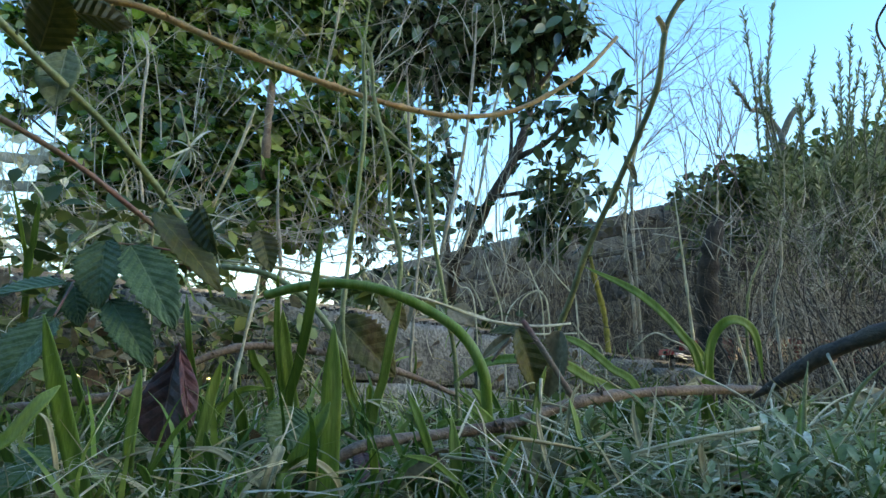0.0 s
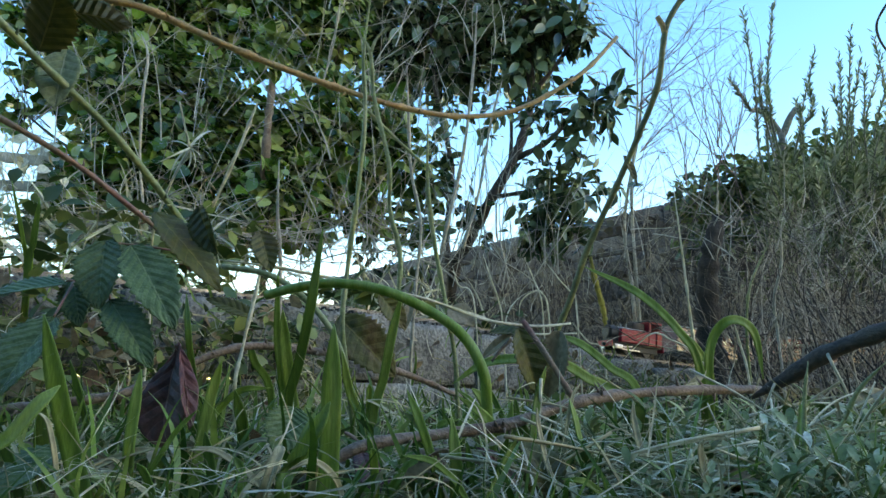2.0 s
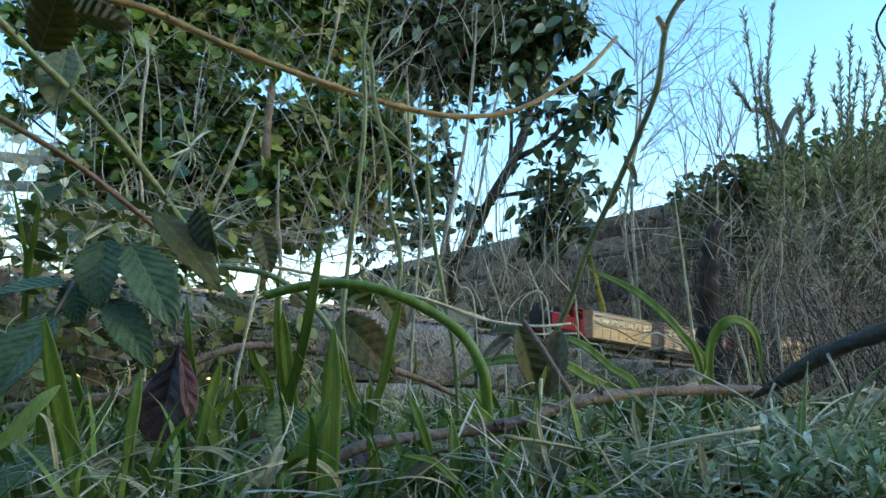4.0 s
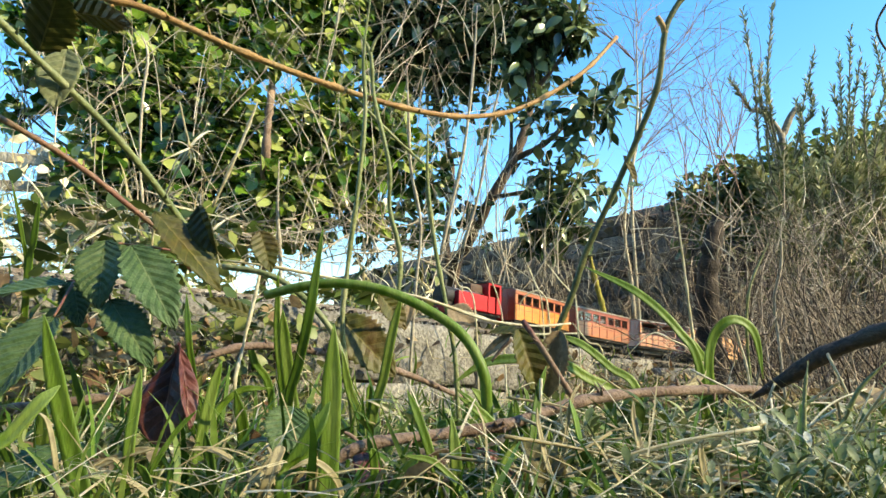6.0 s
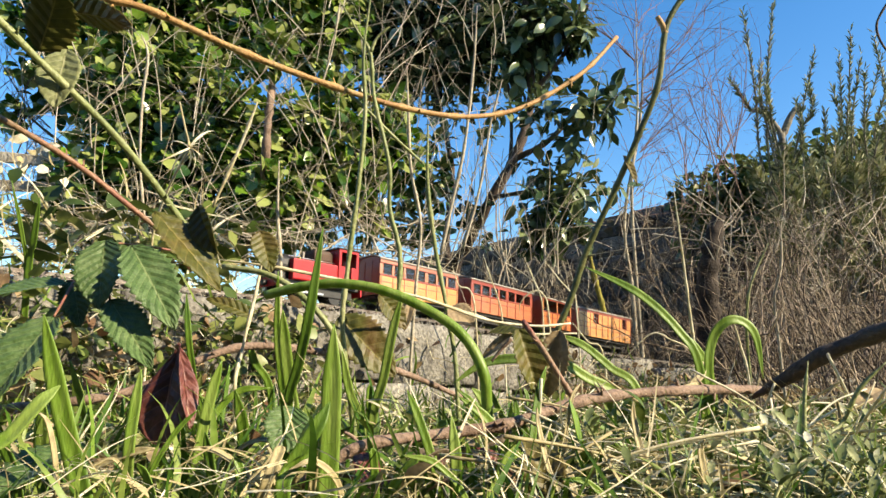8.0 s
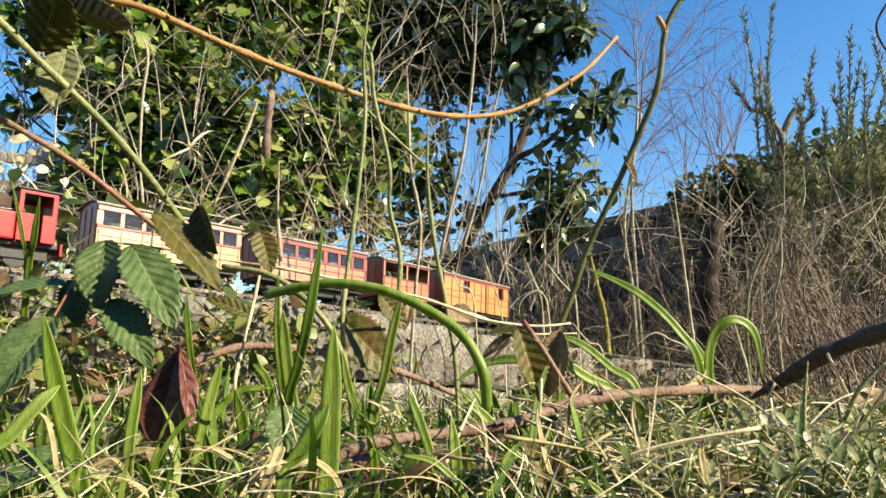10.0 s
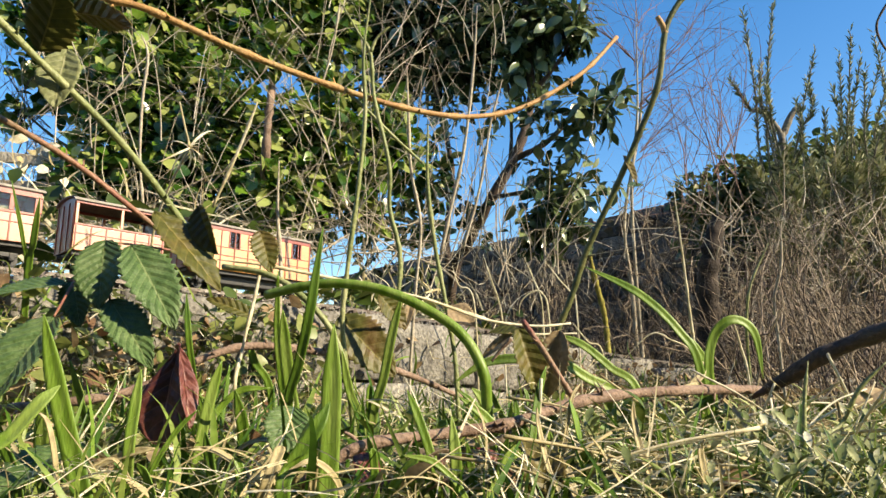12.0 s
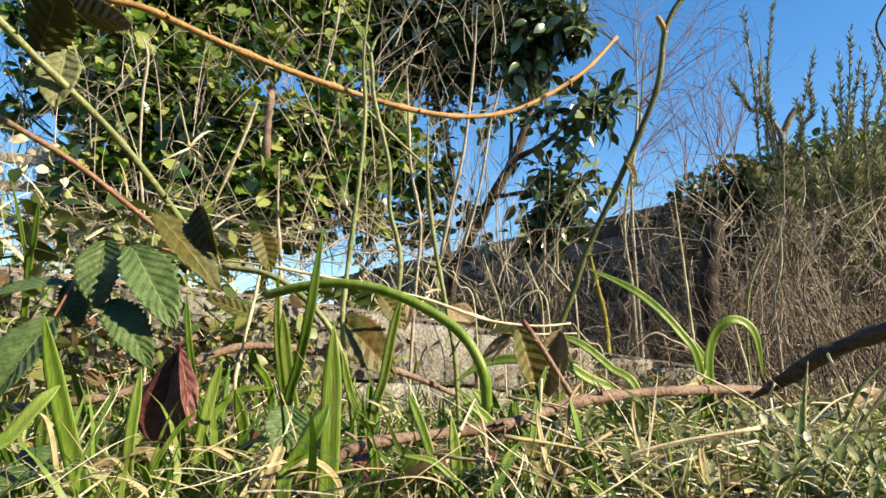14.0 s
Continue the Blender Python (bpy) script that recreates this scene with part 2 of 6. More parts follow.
class Batch:
    """Collects many small pieces of one kind into one mesh."""
    def __init__(self):
        self.v, self.f, self.n = [], [], 0

    def add(self, verts, faces):
        self.v.append(np.asarray(verts, dtype=float))
        self.f.extend([tuple(i + self.n for i in f) for f in faces])
        self.n += len(verts)

    def leaf(self, template, at, way, face, size, width=1.0):
        tv, tf = template
        y = Vector(way).normalized()
        x = y.cross(Vector(face))
        if x.length < 1e-4:
            x = y.orthogonal()
        x.normalize()
        z = x.cross(y)
        m = np.array([x * size * width, y * size, z * size])
        self.add(tv @ m + np.array(at), tf)

    def tube(self, points, r0, r1, sides=6, wobble=0.0, knots=0.0, cap=True, tip=False):
        pts = points
        n = len(pts)
        up = Vector((0.3, 0.2, 1)).normalized()
        verts, faces = [], []
        for i, p in enumerate(pts):
            d = (pts[min(i + 1, n - 1)] - pts[max(i - 1, 0)]).normalized()
            a = d.cross(up)
            if a.length < 0.05:
                a = d.cross(Vector((1, 0, 0)))
            a.normalize()
            b = d.cross(a)
            r = r0 + (r1 - r0) * i / (n - 1)
            r *= min(1, 0.25 + 3.5 * i / (n - 1)) if tip else 1
            r *= 1 + wobble * noise.noise(p * 60) + (knots if knots and i % 7 == 3 else 0)
            for k in range(sides):
                w = 2 * math.pi * k / sides
                verts.append(p + (a * math.cos(w) + b * math.sin(w)) * r)
        for i in range(n - 1):
            for k in range(sides):
                k2 = (k + 1) % sides
                faces.append((i * sides + k, i * sides + k2, (i + 1) * sides + k2, (i + 1) * sides + k))
        if cap:
            faces.append(tuple(range(sides))[::-1])
            faces.append(tuple((n - 1) * sides + k for k in range(sides)))
        self.add([tuple(v) for v in verts], faces)

    def object(self, name, mat, parent=None, smooth=True):
        ob = new(name, mesh_of(name, np.vstack(self.v), self.f, mat, smooth))
        ob.parent = parent
        return ob


def leaf_shape(stations=5, fold=0.2, curl=0.25, belly=0.45, tip=1.0, wid=0.5):
    """A small leaf along +y, one unit long, folded along its midrib and curled."""
    v, f = [], []
    for i in range(stations):
        t = i / (stations - 1)
        w = wid / 2 * (math.sin(math.pi * t ** (math.log(0.5) / math.log(belly))) ** 0.8) if 0 < t < 1 else 0.012
        z = -curl * t * t
        v += [(-w, t, z + fold * w), (0, t, z), (w, t, z + fold * w)]
    for i in range(stations - 1):
        a = 3 * i
        f += [(a, a + 1, a + 4, a + 3), (a + 1, a + 2, a + 5, a + 4)]
    return np.array(v), f


def blade_shape(stations=7, curl=0.35, wid=0.06, channel=0.25):
    v, f = [], []
    for i in range(stations):
        t = i / (stations - 1)
        w = wid / 2 * min(1, 1.15 * (1 - t ** 2.6) + 0.02)
        y, z = t - curl * 0.35 * t ** 3, -curl * t * t
        v += [(-w, y, z + channel * w), (0, y, z), (w, y, z + channel * w)]
    for i in range(stations - 1):
        a = 3 * i
        f += [(a, a + 1, a + 4, a + 3), (a + 1, a + 2, a + 5, a + 4)]
    return np.array(v), f


LAUREL = leaf_shape(6, 0.25, 0.18, 0.45, wid=0.52)
ROUND = leaf_shape(5, 0.18, 0.15, 0.38, wid=0.85)
NEEDLE = leaf_shape(3, 0.3, 0.1, 0.5, wid=0.16)
OBLONG = leaf_shape(5, 0.35, 0.35, 0.55, wid=0.36)
GRASS = blade_shape(7, 0.5, 0.026)
GRASS2 = blade_shape(7, 0.15, 0.03)
GRASS3 = blade_shape(8, 0.9, 0.03)
CURL = blade_shape(9, 1.1, 0.035)


def big_leaf(name, base, tip, face, width, mat, parent, serrate=0.09, ribs=7, droop=0.12, fold=0.3, label="", twist=0.0, belly=0.42, thick=0.0006):
    """A large leaf with a toothed rim, raised veins and a folded midrib, from its base to its tip."""
    base, tip = Vector(base), Vector(tip)
    length = (tip - base).length
    y = (tip - base).normalized()
    x = y.cross(Vector(face)).normalized()
    z = x.cross(y)
    n, c = 26, 6
    bm = bmesh.new()
    uvs = {}
    rows = []
    for i in range(n + 1):
        t = i / n
        w = width / 2 * (math.sin(math.pi * t ** (math.log(0.5) / math.log(belly))) ** 0.75 if 0 < t < 1 else 0.01)
        row = []
        for k in range(-c, c + 1):
            u = k / c
            tooth = 1 + (serrate * (1 if i % 2 else -1) if abs(k) == c else 0)
            px = u * w * tooth
            rib = math.cos((t * ribs - abs(u) * 1.1 * ribs * width / length) * 2 * math.pi)
            h = fold * abs(px) - droop * length * (t - 0.3) ** 2 + 0.006 * length * rib * (1 - abs(u) * 0.4) + 0.012 * length * noise.noise(Vector((u * 2, t * 4, width * 90)))
            h -= 0.012 * length * math.exp(-(u * 9) ** 2)
            a = twist * (t - 0.2)
            qx, qh = px * math.cos(a) - h * math.sin(a), px * math.sin(a) + h * math.cos(a)
            row.append(bm.verts.new(base + x * qx + y * t * length + z * qh))
            uvs[row[-1]] = (u, t)
        rows.append(row)
    for i in range(n):
        for k in range(2 * c):
            bm.faces.new((rows[i][k], rows[i][k + 1], rows[i + 1][k + 1], rows[i + 1][k]))
    layer = bm.loops.layers.uv.new("UVMap")
    for f in bm.faces:
        for lp in f.loops:
            lp[layer].uv = uvs[lp.vert]
    bm.normal_update()
    bmesh.ops.solidify(bm, geom=bm.faces[:], thickness=thick)
    return part(name, bm, mat, parent, label, smooth=True)


def stem(name, points, r0, r1, mat, parent=None, thorns=0, tip=False, sides=8, wobble=0.15, knots=0.0, label="", seed=1, steps=8):
    line = smooth_line(points, steps)
    b = Batch()
    b.tube(line, r0, r1, sides, wobble, knots, tip=tip)
    if thorns:
        rr = random.Random(seed)
        for k in range(thorns):
            i = rr.randrange(2, len(line) - 2)
            p, d = line[i], (line[i + 1] - line[i]).normalized()
            r = r0 + (r1 - r0) * i / len(line)
            s = d.orthogonal().normalized()
            s.rotate(Matrix.Rotation(rr.uniform(0, 6.28), 3, d))
            tipv = p + s * r * 3.0 - d * r * 1.2
            b.tube([p + s * r * 0.7, p + s * r * 1.6 - d * r * 0.3, tipv], r * 0.55, r * 0.06, 5, cap=True)
    ob = b.object(name, mat, parent)
    if label:
        tagged(ob, label)
    return ob


def strap(name, points, width, mat, parent=None, label="", taper=0.75, face=(0, -1, 0.25), keel=0.25):
    """A strap-shaped leaf with a keel, along a line, pointed at its end."""
    line = smooth_line(points, 8)
    bm = bmesh.new()
    n = len(line)
    rows = []
    for i, p in enumerate(line):
        t = i / (n - 1)
        d = (line[min(i + 1, n - 1)] - line[max(i - 1, 0)]).normalized()
        x = d.cross(Vector(face)).normalized()
        z = x.cross(d)
        w = width * 0.8 * (0.8 + 0.2 * min(1, t * 4)) * (1 - max(0, (t - taper) / (1 - taper)) ** 1.6 * 0.94)
        rows.append([bm.verts.new(p + x * w * u + z * (abs(u) * w * keel)) for u in (-1, -0.55, -0.1, 0.1, 0.55, 1)])
    for i in range(n - 1):
        for k in range(5):
            bm.faces.new((rows[i][k], rows[i][k + 1], rows[i + 1][k + 1], rows[i + 1][k]))
    bm.normal_update()
    bmesh.ops.solidify(bm, geom=bm.faces[:], thickness=0.0007)
    return part(name, bm, mat, parent, label, smooth=True)


# ---------- ground ----------
def build_ground():
    bm = bmesh.new()
    n = 90
    grid = []
    for i in range(n + 1):
        row = []
        for j in range(n + 1):
            u, v = 2 * i / n - 1, 2 * j / n - 1
            x, y = 3 * u + 600 * u ** 7, 2 + 3 * v + 600 * v ** 7
            near = math.exp(-(x * x + (y - 1) ** 2) / 30)
            z = 0.03 * noise.noise(Vector((x * 1.7, y * 1.7, 0))) * near + 0.012 * noise.noise(Vector((x * 9, y * 9, 3))) * near
            row.append(bm.verts.new((x, y, z - 0.015)))
        grid.append(row)
    for i in range(n):
        for j in range(n):
            bm.faces.new((grid[i][j], grid[i + 1][j], grid[i + 1][j + 1], grid[i][j + 1]))
    ob = part("ground", bm, M["soil"], smooth=True)
    tagged(ob, "dark garden soil under weeds and litter", "ground", kind="structure")


build_ground()

# ---------- railway ----------
RAIL_Z = 0.285
STEP = 0.005
STRAIGHT, BEND, TURN = 1.55, 0.8, radians(25)
# the line runs straight past the camera, then bends away and dips
_s = np.arange(-2.4, 4.6, STEP)
_h = radians(46.54) - np.clip((_s - STRAIGHT) / BEND, 0, TURN)
_x, _y = np.cumsum(np.cos(_h) * STEP), np.cumsum(np.sin(_h) * STEP)
_k = int(np.argmin(abs(_s)))
_x, _y = _x - _x[_k] - 0.6675, _y - _y[_k] + 1.0778
_drop = np.minimum(0.028 * np.clip(_s - 0.2, 0, None) ** 2, 0.12)


def line_at(s):
    """Place, heading (radians) and dip of the line, s metres along it."""
    return [float(np.interp(s, _s, a)) for a in (_x, _y, _h, _drop)]


def on_track(s, side=0.0, z=0.0):
    x, y, h, d = line_at(s)
    return Vector((x + math.sin(h) * side, y - math.cos(h) * side, z - d))


def track_turn(s):
    return Matrix.Rotation(line_at(s)[2], 4, "Z")


def track_pose(s, half):
    a, b = on_track(s - half, 0, RAIL_Z), on_track(s + half, 0, RAIL_Z)
    m, d = (a + b) / 2, a - b
    return pose(m.x, m.y, m.z, 0, -math.degrees(math.atan2(d.z, math.hypot(d.x, d.y))), math.degrees(math.atan2(d.y, d.x)))


T0, TN = on_track(0), Vector((math.sin(radians(46.54)), -math.cos(radians(46.54)), 0))


def build_bed():
    wall = empty("raised_track_bed", on_track(0.9))
    tagged(wall, "rough grey concrete block wall carrying a miniature railway", "retaining wall", kind="structure")
    inv = Matrix.Translation(-on_track(0.9))
    rnd = random.Random(4)
    s = -1.9
    while s < 3.2:
        for row in range(2):
            bm = bmesh.new()
            h = 0.142
            bmesh.ops.create_cube(bm, size=1.0, matrix=Matrix.Diagonal((0.29 - 0.006, 0.17, h - 0.005, 1)))
            bmesh.ops.subdivide_edges(bm, edges=bm.edges[:], cuts=7, use_grid_fill=True)
            off = Vector((s * 3, row * 5, 0))
            for v in bm.verts:
                q = v.co + off
                rim = max(abs(v.co.x) / 0.142, abs(v.co.z) / 0.0685)
                k = 0.007 * noise.noise(q * 22) + 0.004 * noise.noise(q * 60)
                v.co += Vector((0, 1 if v.co.y > 0 else -1, 0)) * (k - 0.006 * max(0, rim - 0.8))
                v.co.z += 0.005 * noise.noise(q * 30 + Vector((9, 0, 0)))
            sb = s + (0.145 if row else 0)
            p = on_track(sb, rnd.uniform(-0.004, 0.004), -0.02 + h * (row + 0.5))
            b = part("concrete_block", bm, M["concrete"], wall, smooth=True)
            b.matrix_basis = inv @ Matrix.Translation(p) @ track_turn(sb)
        s += 0.29


def build_track():
    track = empty("miniature_track", on_track(0.9, 0, 0.264))
    tagged(track, "narrow steel rails on dark wooden sleepers", "railway track", kind="structure")
    inv = Matrix.Translation(-on_track(0.9, 0, 0.264))
    for side in (-0.016, 0.016):
        bm = bmesh.new()
        rows = []
        for k in range(140):
            q = -1.85 + k * 0.036
            rows.append([bm.verts.new(inv @ on_track(q, side + w, 0.2784 + z)) for w, z in ((-0.0022, 0), (0.0022, 0), (0.0022, 0.0012), (0.0008, 0.0016), (0.0013, 0.0062), (-0.0013, 0.0062), (-0.0008, 0.0016), (-0.0022, 0.0012))])
        for a, c in zip(rows, rows[1:]):
            for k in range(8):
                bm.faces.new((a[k], a[(k + 1) % 8], c[(k + 1) % 8], c[k]))
        bmesh.ops.recalc_face_normals(bm, faces=bm.faces[:])
        part("rail", bm, M["steel"], track)
    bm = bmesh.new()
    box(bm, 0.012, 0.064, 0.008, (0, 0, 0), 0.0015)
    me = bpy.data.meshes.new("sleeper")
    bm.to_mesh(me)
    bm.free()
    me.materials.append(M["sleeper"])
    rnd = random.Random(8)
    for k in range(128):
        shared("sleeper", me, track, inv @ Matrix.Translation(on_track(-1.7 + k * 0.038, 0, 0.2742)) @ track_turn(-1.7 + k * 0.038) @ pose(0, 0, 0, 0, 0, rnd.uniform(-2, 2)))
    b = Batch()
    for k in range(5200):
        p = on_track(rnd.uniform(-1.8, 3.1), rnd.gauss(0, 0.032), 0.268 + rnd.uniform(0, 0.005))
        r = rnd.uniform(0.002, 0.0045)
        q = np.array([(1, 0, 0), (-1, 0, 0), (0, 1, 0), (0, -1, 0), (0, 0, 1), (0, 0, -1)]) * r * np.array([rnd.uniform(0.6, 1.3) for _ in range(3)])
        b.add(q + np.array(p), [(0, 2, 4), (2, 1, 4), (1, 3, 4), (3, 0, 4), (2, 0, 5), (1, 2, 5), (3, 1, 5), (0, 3, 5)])
    tagged(b.object("ballast", M["concrete"], None, False), "fine grey stone chippings between the sleepers", "gravel", kind="stuff")


build_bed()
build_track()


# ---------- train; each vehicle's own space: +x ahead, z from the rail top ----------
AXLES = []


def wheelset(parent, x, r, name="wheelset"):
    bm = bmesh.new()
    for y in (-0.0165, 0.0165):
        cyl(bm, r, 0.004, (0, y, 0), "y", 22, bevel=0.0006)
        cyl(bm, r * 1.12, 0.0012, (0, y * 0.86, 0), "y", 22)
        for k in range(4):
            a = k * math.pi / 4
            box(bm, r * 1.5, 0.0048, r * 0.14, (0, y, 0), turn=Matrix.Rotation(a, 4, "Y"))
    cyl(bm, 0.002, 0.04, (0, 0, 0), "y", 10)
    ob = part(name, bm, M["black"], parent, "black spoked iron wheels on an axle")
    AXLES.append((ob, parent, x, r))
    ob.location = (x, 0, r)
    return ob


def underframe(th, length, bogies):
    bm = bmesh.new()
    box(bm, length - 0.006, 0.05, 0.006, (0, 0, 0.031), 0.001)
    for y in (-0.034, 0.034):
        box(bm, length - 0.004, 0.004, 0.008, (0, y, 0.033), 0.0008)
    box(bm, length * 0.62, 0.044, 0.016, (0, 0, 0.021), 0.002)
    part("chassis", bm, M["black"], th, "black underframe")
    for end in (-1, 1):
        bm = bmesh.new()
        cyl(bm, 0.004, 0.007, (end * (length / 2 + 0.004), 0, 0.026), "x", 14, bevel=0.0008)
        box(bm, 0.012, 0.005, 0.003, (end * (length / 2 + 0.008), 0, 0.02))
        part("coupling", bm, M["black"], th)
    for cx in bogies:
        for y in (-0.026, 0.026):
            bm = bmesh.new()
            box(bm, 0.052 if len(bogies) == 2 and length > 0.2 else 0.026, 0.004, 0.007, (cx, y, 0.017), 0.001)
            for dx in ((-0.018, 0.018) if length > 0.2 else (0,)):
                box(bm, 0.008, 0.006, 0.012, (cx + dx, y, 0.014), 0.0012)
                cyl(bm, 0.003, 0.003, (cx + dx, y * 1.1, 0.013), "y", 10)
            part("axle_guard", bm, M["black"], th)
        for dx in ((-0.018, 0.018) if length > 0.2 else (0,)):
            wheelset(th, cx + dx, 0.0105)


def roof(th, length, width=0.088, base=0.1195, rise=0.008, over=0.004):
    bm = bmesh.new()
    seg = 14
    top, low = [], []
    for e in (-1, 1):
        a, b = [], []
        for k in range(seg + 1):
            u = 2 * k / seg - 1
            z = base + rise * (1 - abs(u) ** 2.4)
            a.append(bm.verts.new((e * (length / 2 + over), u * width / 2, z + 0.002)))
            b.append(bm.verts.new((e * (length / 2 + over), u * width / 2, z)))
        top.append(a)
        low.append(b)
    for k in range(seg):
        bm.faces.new((top[0][k], top[1][k], top[1][k + 1], top[0][k + 1]))
        bm.faces.new((low[0][k + 1], low[1][k + 1], low[1][k], low[0][k]))
        for e in (0, 1):
            bm.faces.new((top[e][k], top[e][k + 1], low[e][k + 1], low[e][k]))
    for k in (0, seg):
        bm.faces.new((top[0][k], low[0][k], low[1][k], top[1][k]))
    bmesh.ops.recalc_face_normals(bm, faces=bm.faces[:])
    r = part("roof", bm, M["roofgrey"], th, "pale grey arched roof", smooth=False)
    bm = bmesh.new()
    for y in (-1, 1):
        box(bm, length + 2 * over, 0.0016, 0.0022, (0, y * (width / 2 + 0.0004), base), 0.0004)
    part("gutter", bm, M["roofgrey"], r)
    return r


def end_wall(th, x, wood, height=0.119, door=False):
    bm = bmesh.new()
    seg = 10
    out = [(-0.04, 0.036), (0.04, 0.036)] + [(0.04 - 0.08 * k / seg, height + 0.007 * (1 - abs(1 - 2 * k / seg) ** 2.4)) for k in range(seg + 1)]
    f = [[bm.verts.new((x + d, y, z)) for y, z in out] for d in (-0.0015, 0.0015)]
    bm.faces.new(f[0][::-1])
    bm.faces.new(f[1])
    for k in range(len(out)):
        k2 = (k + 1) % len(out)
        bm.faces.new((f[0][k], f[0][k2], f[1][k2], f[1][k]))
    bmesh.ops.recalc_face_normals(bm, faces=bm.faces[:])
    ew = part("end_wall", bm, M["maroon"], th, "maroon end wall")
    bm = bmesh.new()
    for y in (-0.037, -0.013, 0.013, 0.037):
        box(bm, 0.0012, 0.0022, 0.08, (x + math.copysign(0.002, x), y, 0.077), 0.0003)
    part("beading", bm, M["maroon"], ew)


def side_board(th, name, mat, x0, x1, z0, z1, y, depth=0.003, bev=0.0006, label=""):
    bm = bmesh.new()
    box(bm, x1 - x0, depth, z1 - z0, ((x0 + x1) / 2, y, (z0 + z1) / 2), bev)
    return part(name, bm, mat, th, label)


def coach_shell(th, length, floor_mat="brown"):
    bm = bmesh.new()
    box(bm, length - 0.004, 0.074, 0.003, (0, 0, 0.0375))
    part("floor_board", bm, M["brown"], th)
    for x in (-length / 2 + 0.0015, length / 2 - 0.0015):
        end_wall(th, x, M["teak"])


def seats(th, length, n):
    for k in range(n):
        bm = bmesh.new()
        x = -length / 2 + length * (k + 0.5) / n
        box(bm, 0.012, 0.062, 0.004, (x, 0, 0.056), 0.001)
        box(bm, 0.003, 0.062, 0.03, (x + 0.006, 0, 0.066), 0.001)
        box(bm, 0.008, 0.058, 0.016, (x, 0, 0.046))
        part("bench", bm, M["brown"], th, "dark wooden bench seat")


def windowed_coach(frames, panels, label):
    L = 0.265
    th = empty("windowed_coach")
    coach_shell(th, L)
    n = 7
    edges = [-L / 2 + 0.0005]
    for y in (-0.0405, 0.0405):
        s = math.copysign(1, y)
        side_board(th, "lower_panel", M[panels], -L / 2, L / 2, 0.036, 0.079, y, label="varnished wooden lower side panel")
        side_board(th, "waist_rail", M["maroon"], -L / 2, L / 2, 0.0795, 0.0835, y + s * 0.0006, 0.0042)
        side_board(th, "cornice", M[frames], -L / 2, L / 2, 0.1105, 0.1195, y)
        side_board(th, "top_rail", M["maroon"], -L / 2, L / 2, 0.1085, 0.111, y + s * 0.0006, 0.0042)
        pitch = (L - 0.008) / n
        for k in range(n + 1):
            x = -L / 2 + 0.004 + pitch * k
            w = 0.0055 if k in (0, n) or k == 3 else 0.0036
            side_board(th, "window_pillar", M[frames], x - w, x + w, 0.084, 0.108, y, 0.0034)
            side_board(th, "panel_beading", M[frames], x - 0.0011, x + 0.0011, 0.0365, 0.079, y + s * 0.0022, 0.0014, 0.0003)
            if k < n:
                side_board(th, "panel_beading", M[frames], x + 0.0012, x + pitch - 0.0012, 0.0655, 0.0672, y + s * 0.0021, 0.0012, 0.0003)
                pn = side_board(th, "window", M["glass"], x + 0.004, x + pitch - 0.004, 0.0842, 0.1078, y - s * 0.0004, 0.0008, 0, "clear glass pane")
                pn.visible_shadow = False
    roof(th, L)
    seats(th, L, 7)
    underframe(th, L, (-0.086, 0.086))
    return tagged(th, label, "railway coach", "coaches of the train")


def open_coach():
    L = 0.15
    th = empty("open_coach")
    coach_shell(th, L)
    for y in (-0.0405, 0.0405):
        s = math.copysign(1, y)
        side_board(th, "lower_panel", M["teak"], -L / 2, L / 2, 0.036, 0.077, y, label="varnished orange lower side panel")
        side_board(th, "waist_rail", M["maroon"], -L / 2, L / 2, 0.0775, 0.0805, y + s * 0.0006, 0.0042)
        side_board(th, "cornice", M["maroon"], -L / 2, L / 2, 0.114, 0.1195, y)
        for k in range(3):
            x = -L / 2 + 0.003 + (L - 0.006) * k / 2
            side_board(th, "post", M["teak"], x - 0.0024, x + 0.0024, 0.081, 0.1135, y, 0.0034)
        for k in range(7):
            x = -L / 2 + 0.003 + (L - 0.006) * k / 6
            side_board(th, "panel_beading", M["maroon"], x - 0.001, x + 0.001, 0.0365, 0.077, y + s * 0.0022, 0.0014, 0.0003)
        side_board(th, "panel_beading", M["maroon"], -L / 2, L / 2, 0.0635, 0.065, y + s * 0.0021, 0.001, 0.0003)
    roof(th, L)
    seats(th, L, 4)
    underframe(th, L, (-0.045, 0.045))
    return tagged(th, "open-sided varnished wooden miniature coach with bench seats", "railway coach", "coaches of the train")


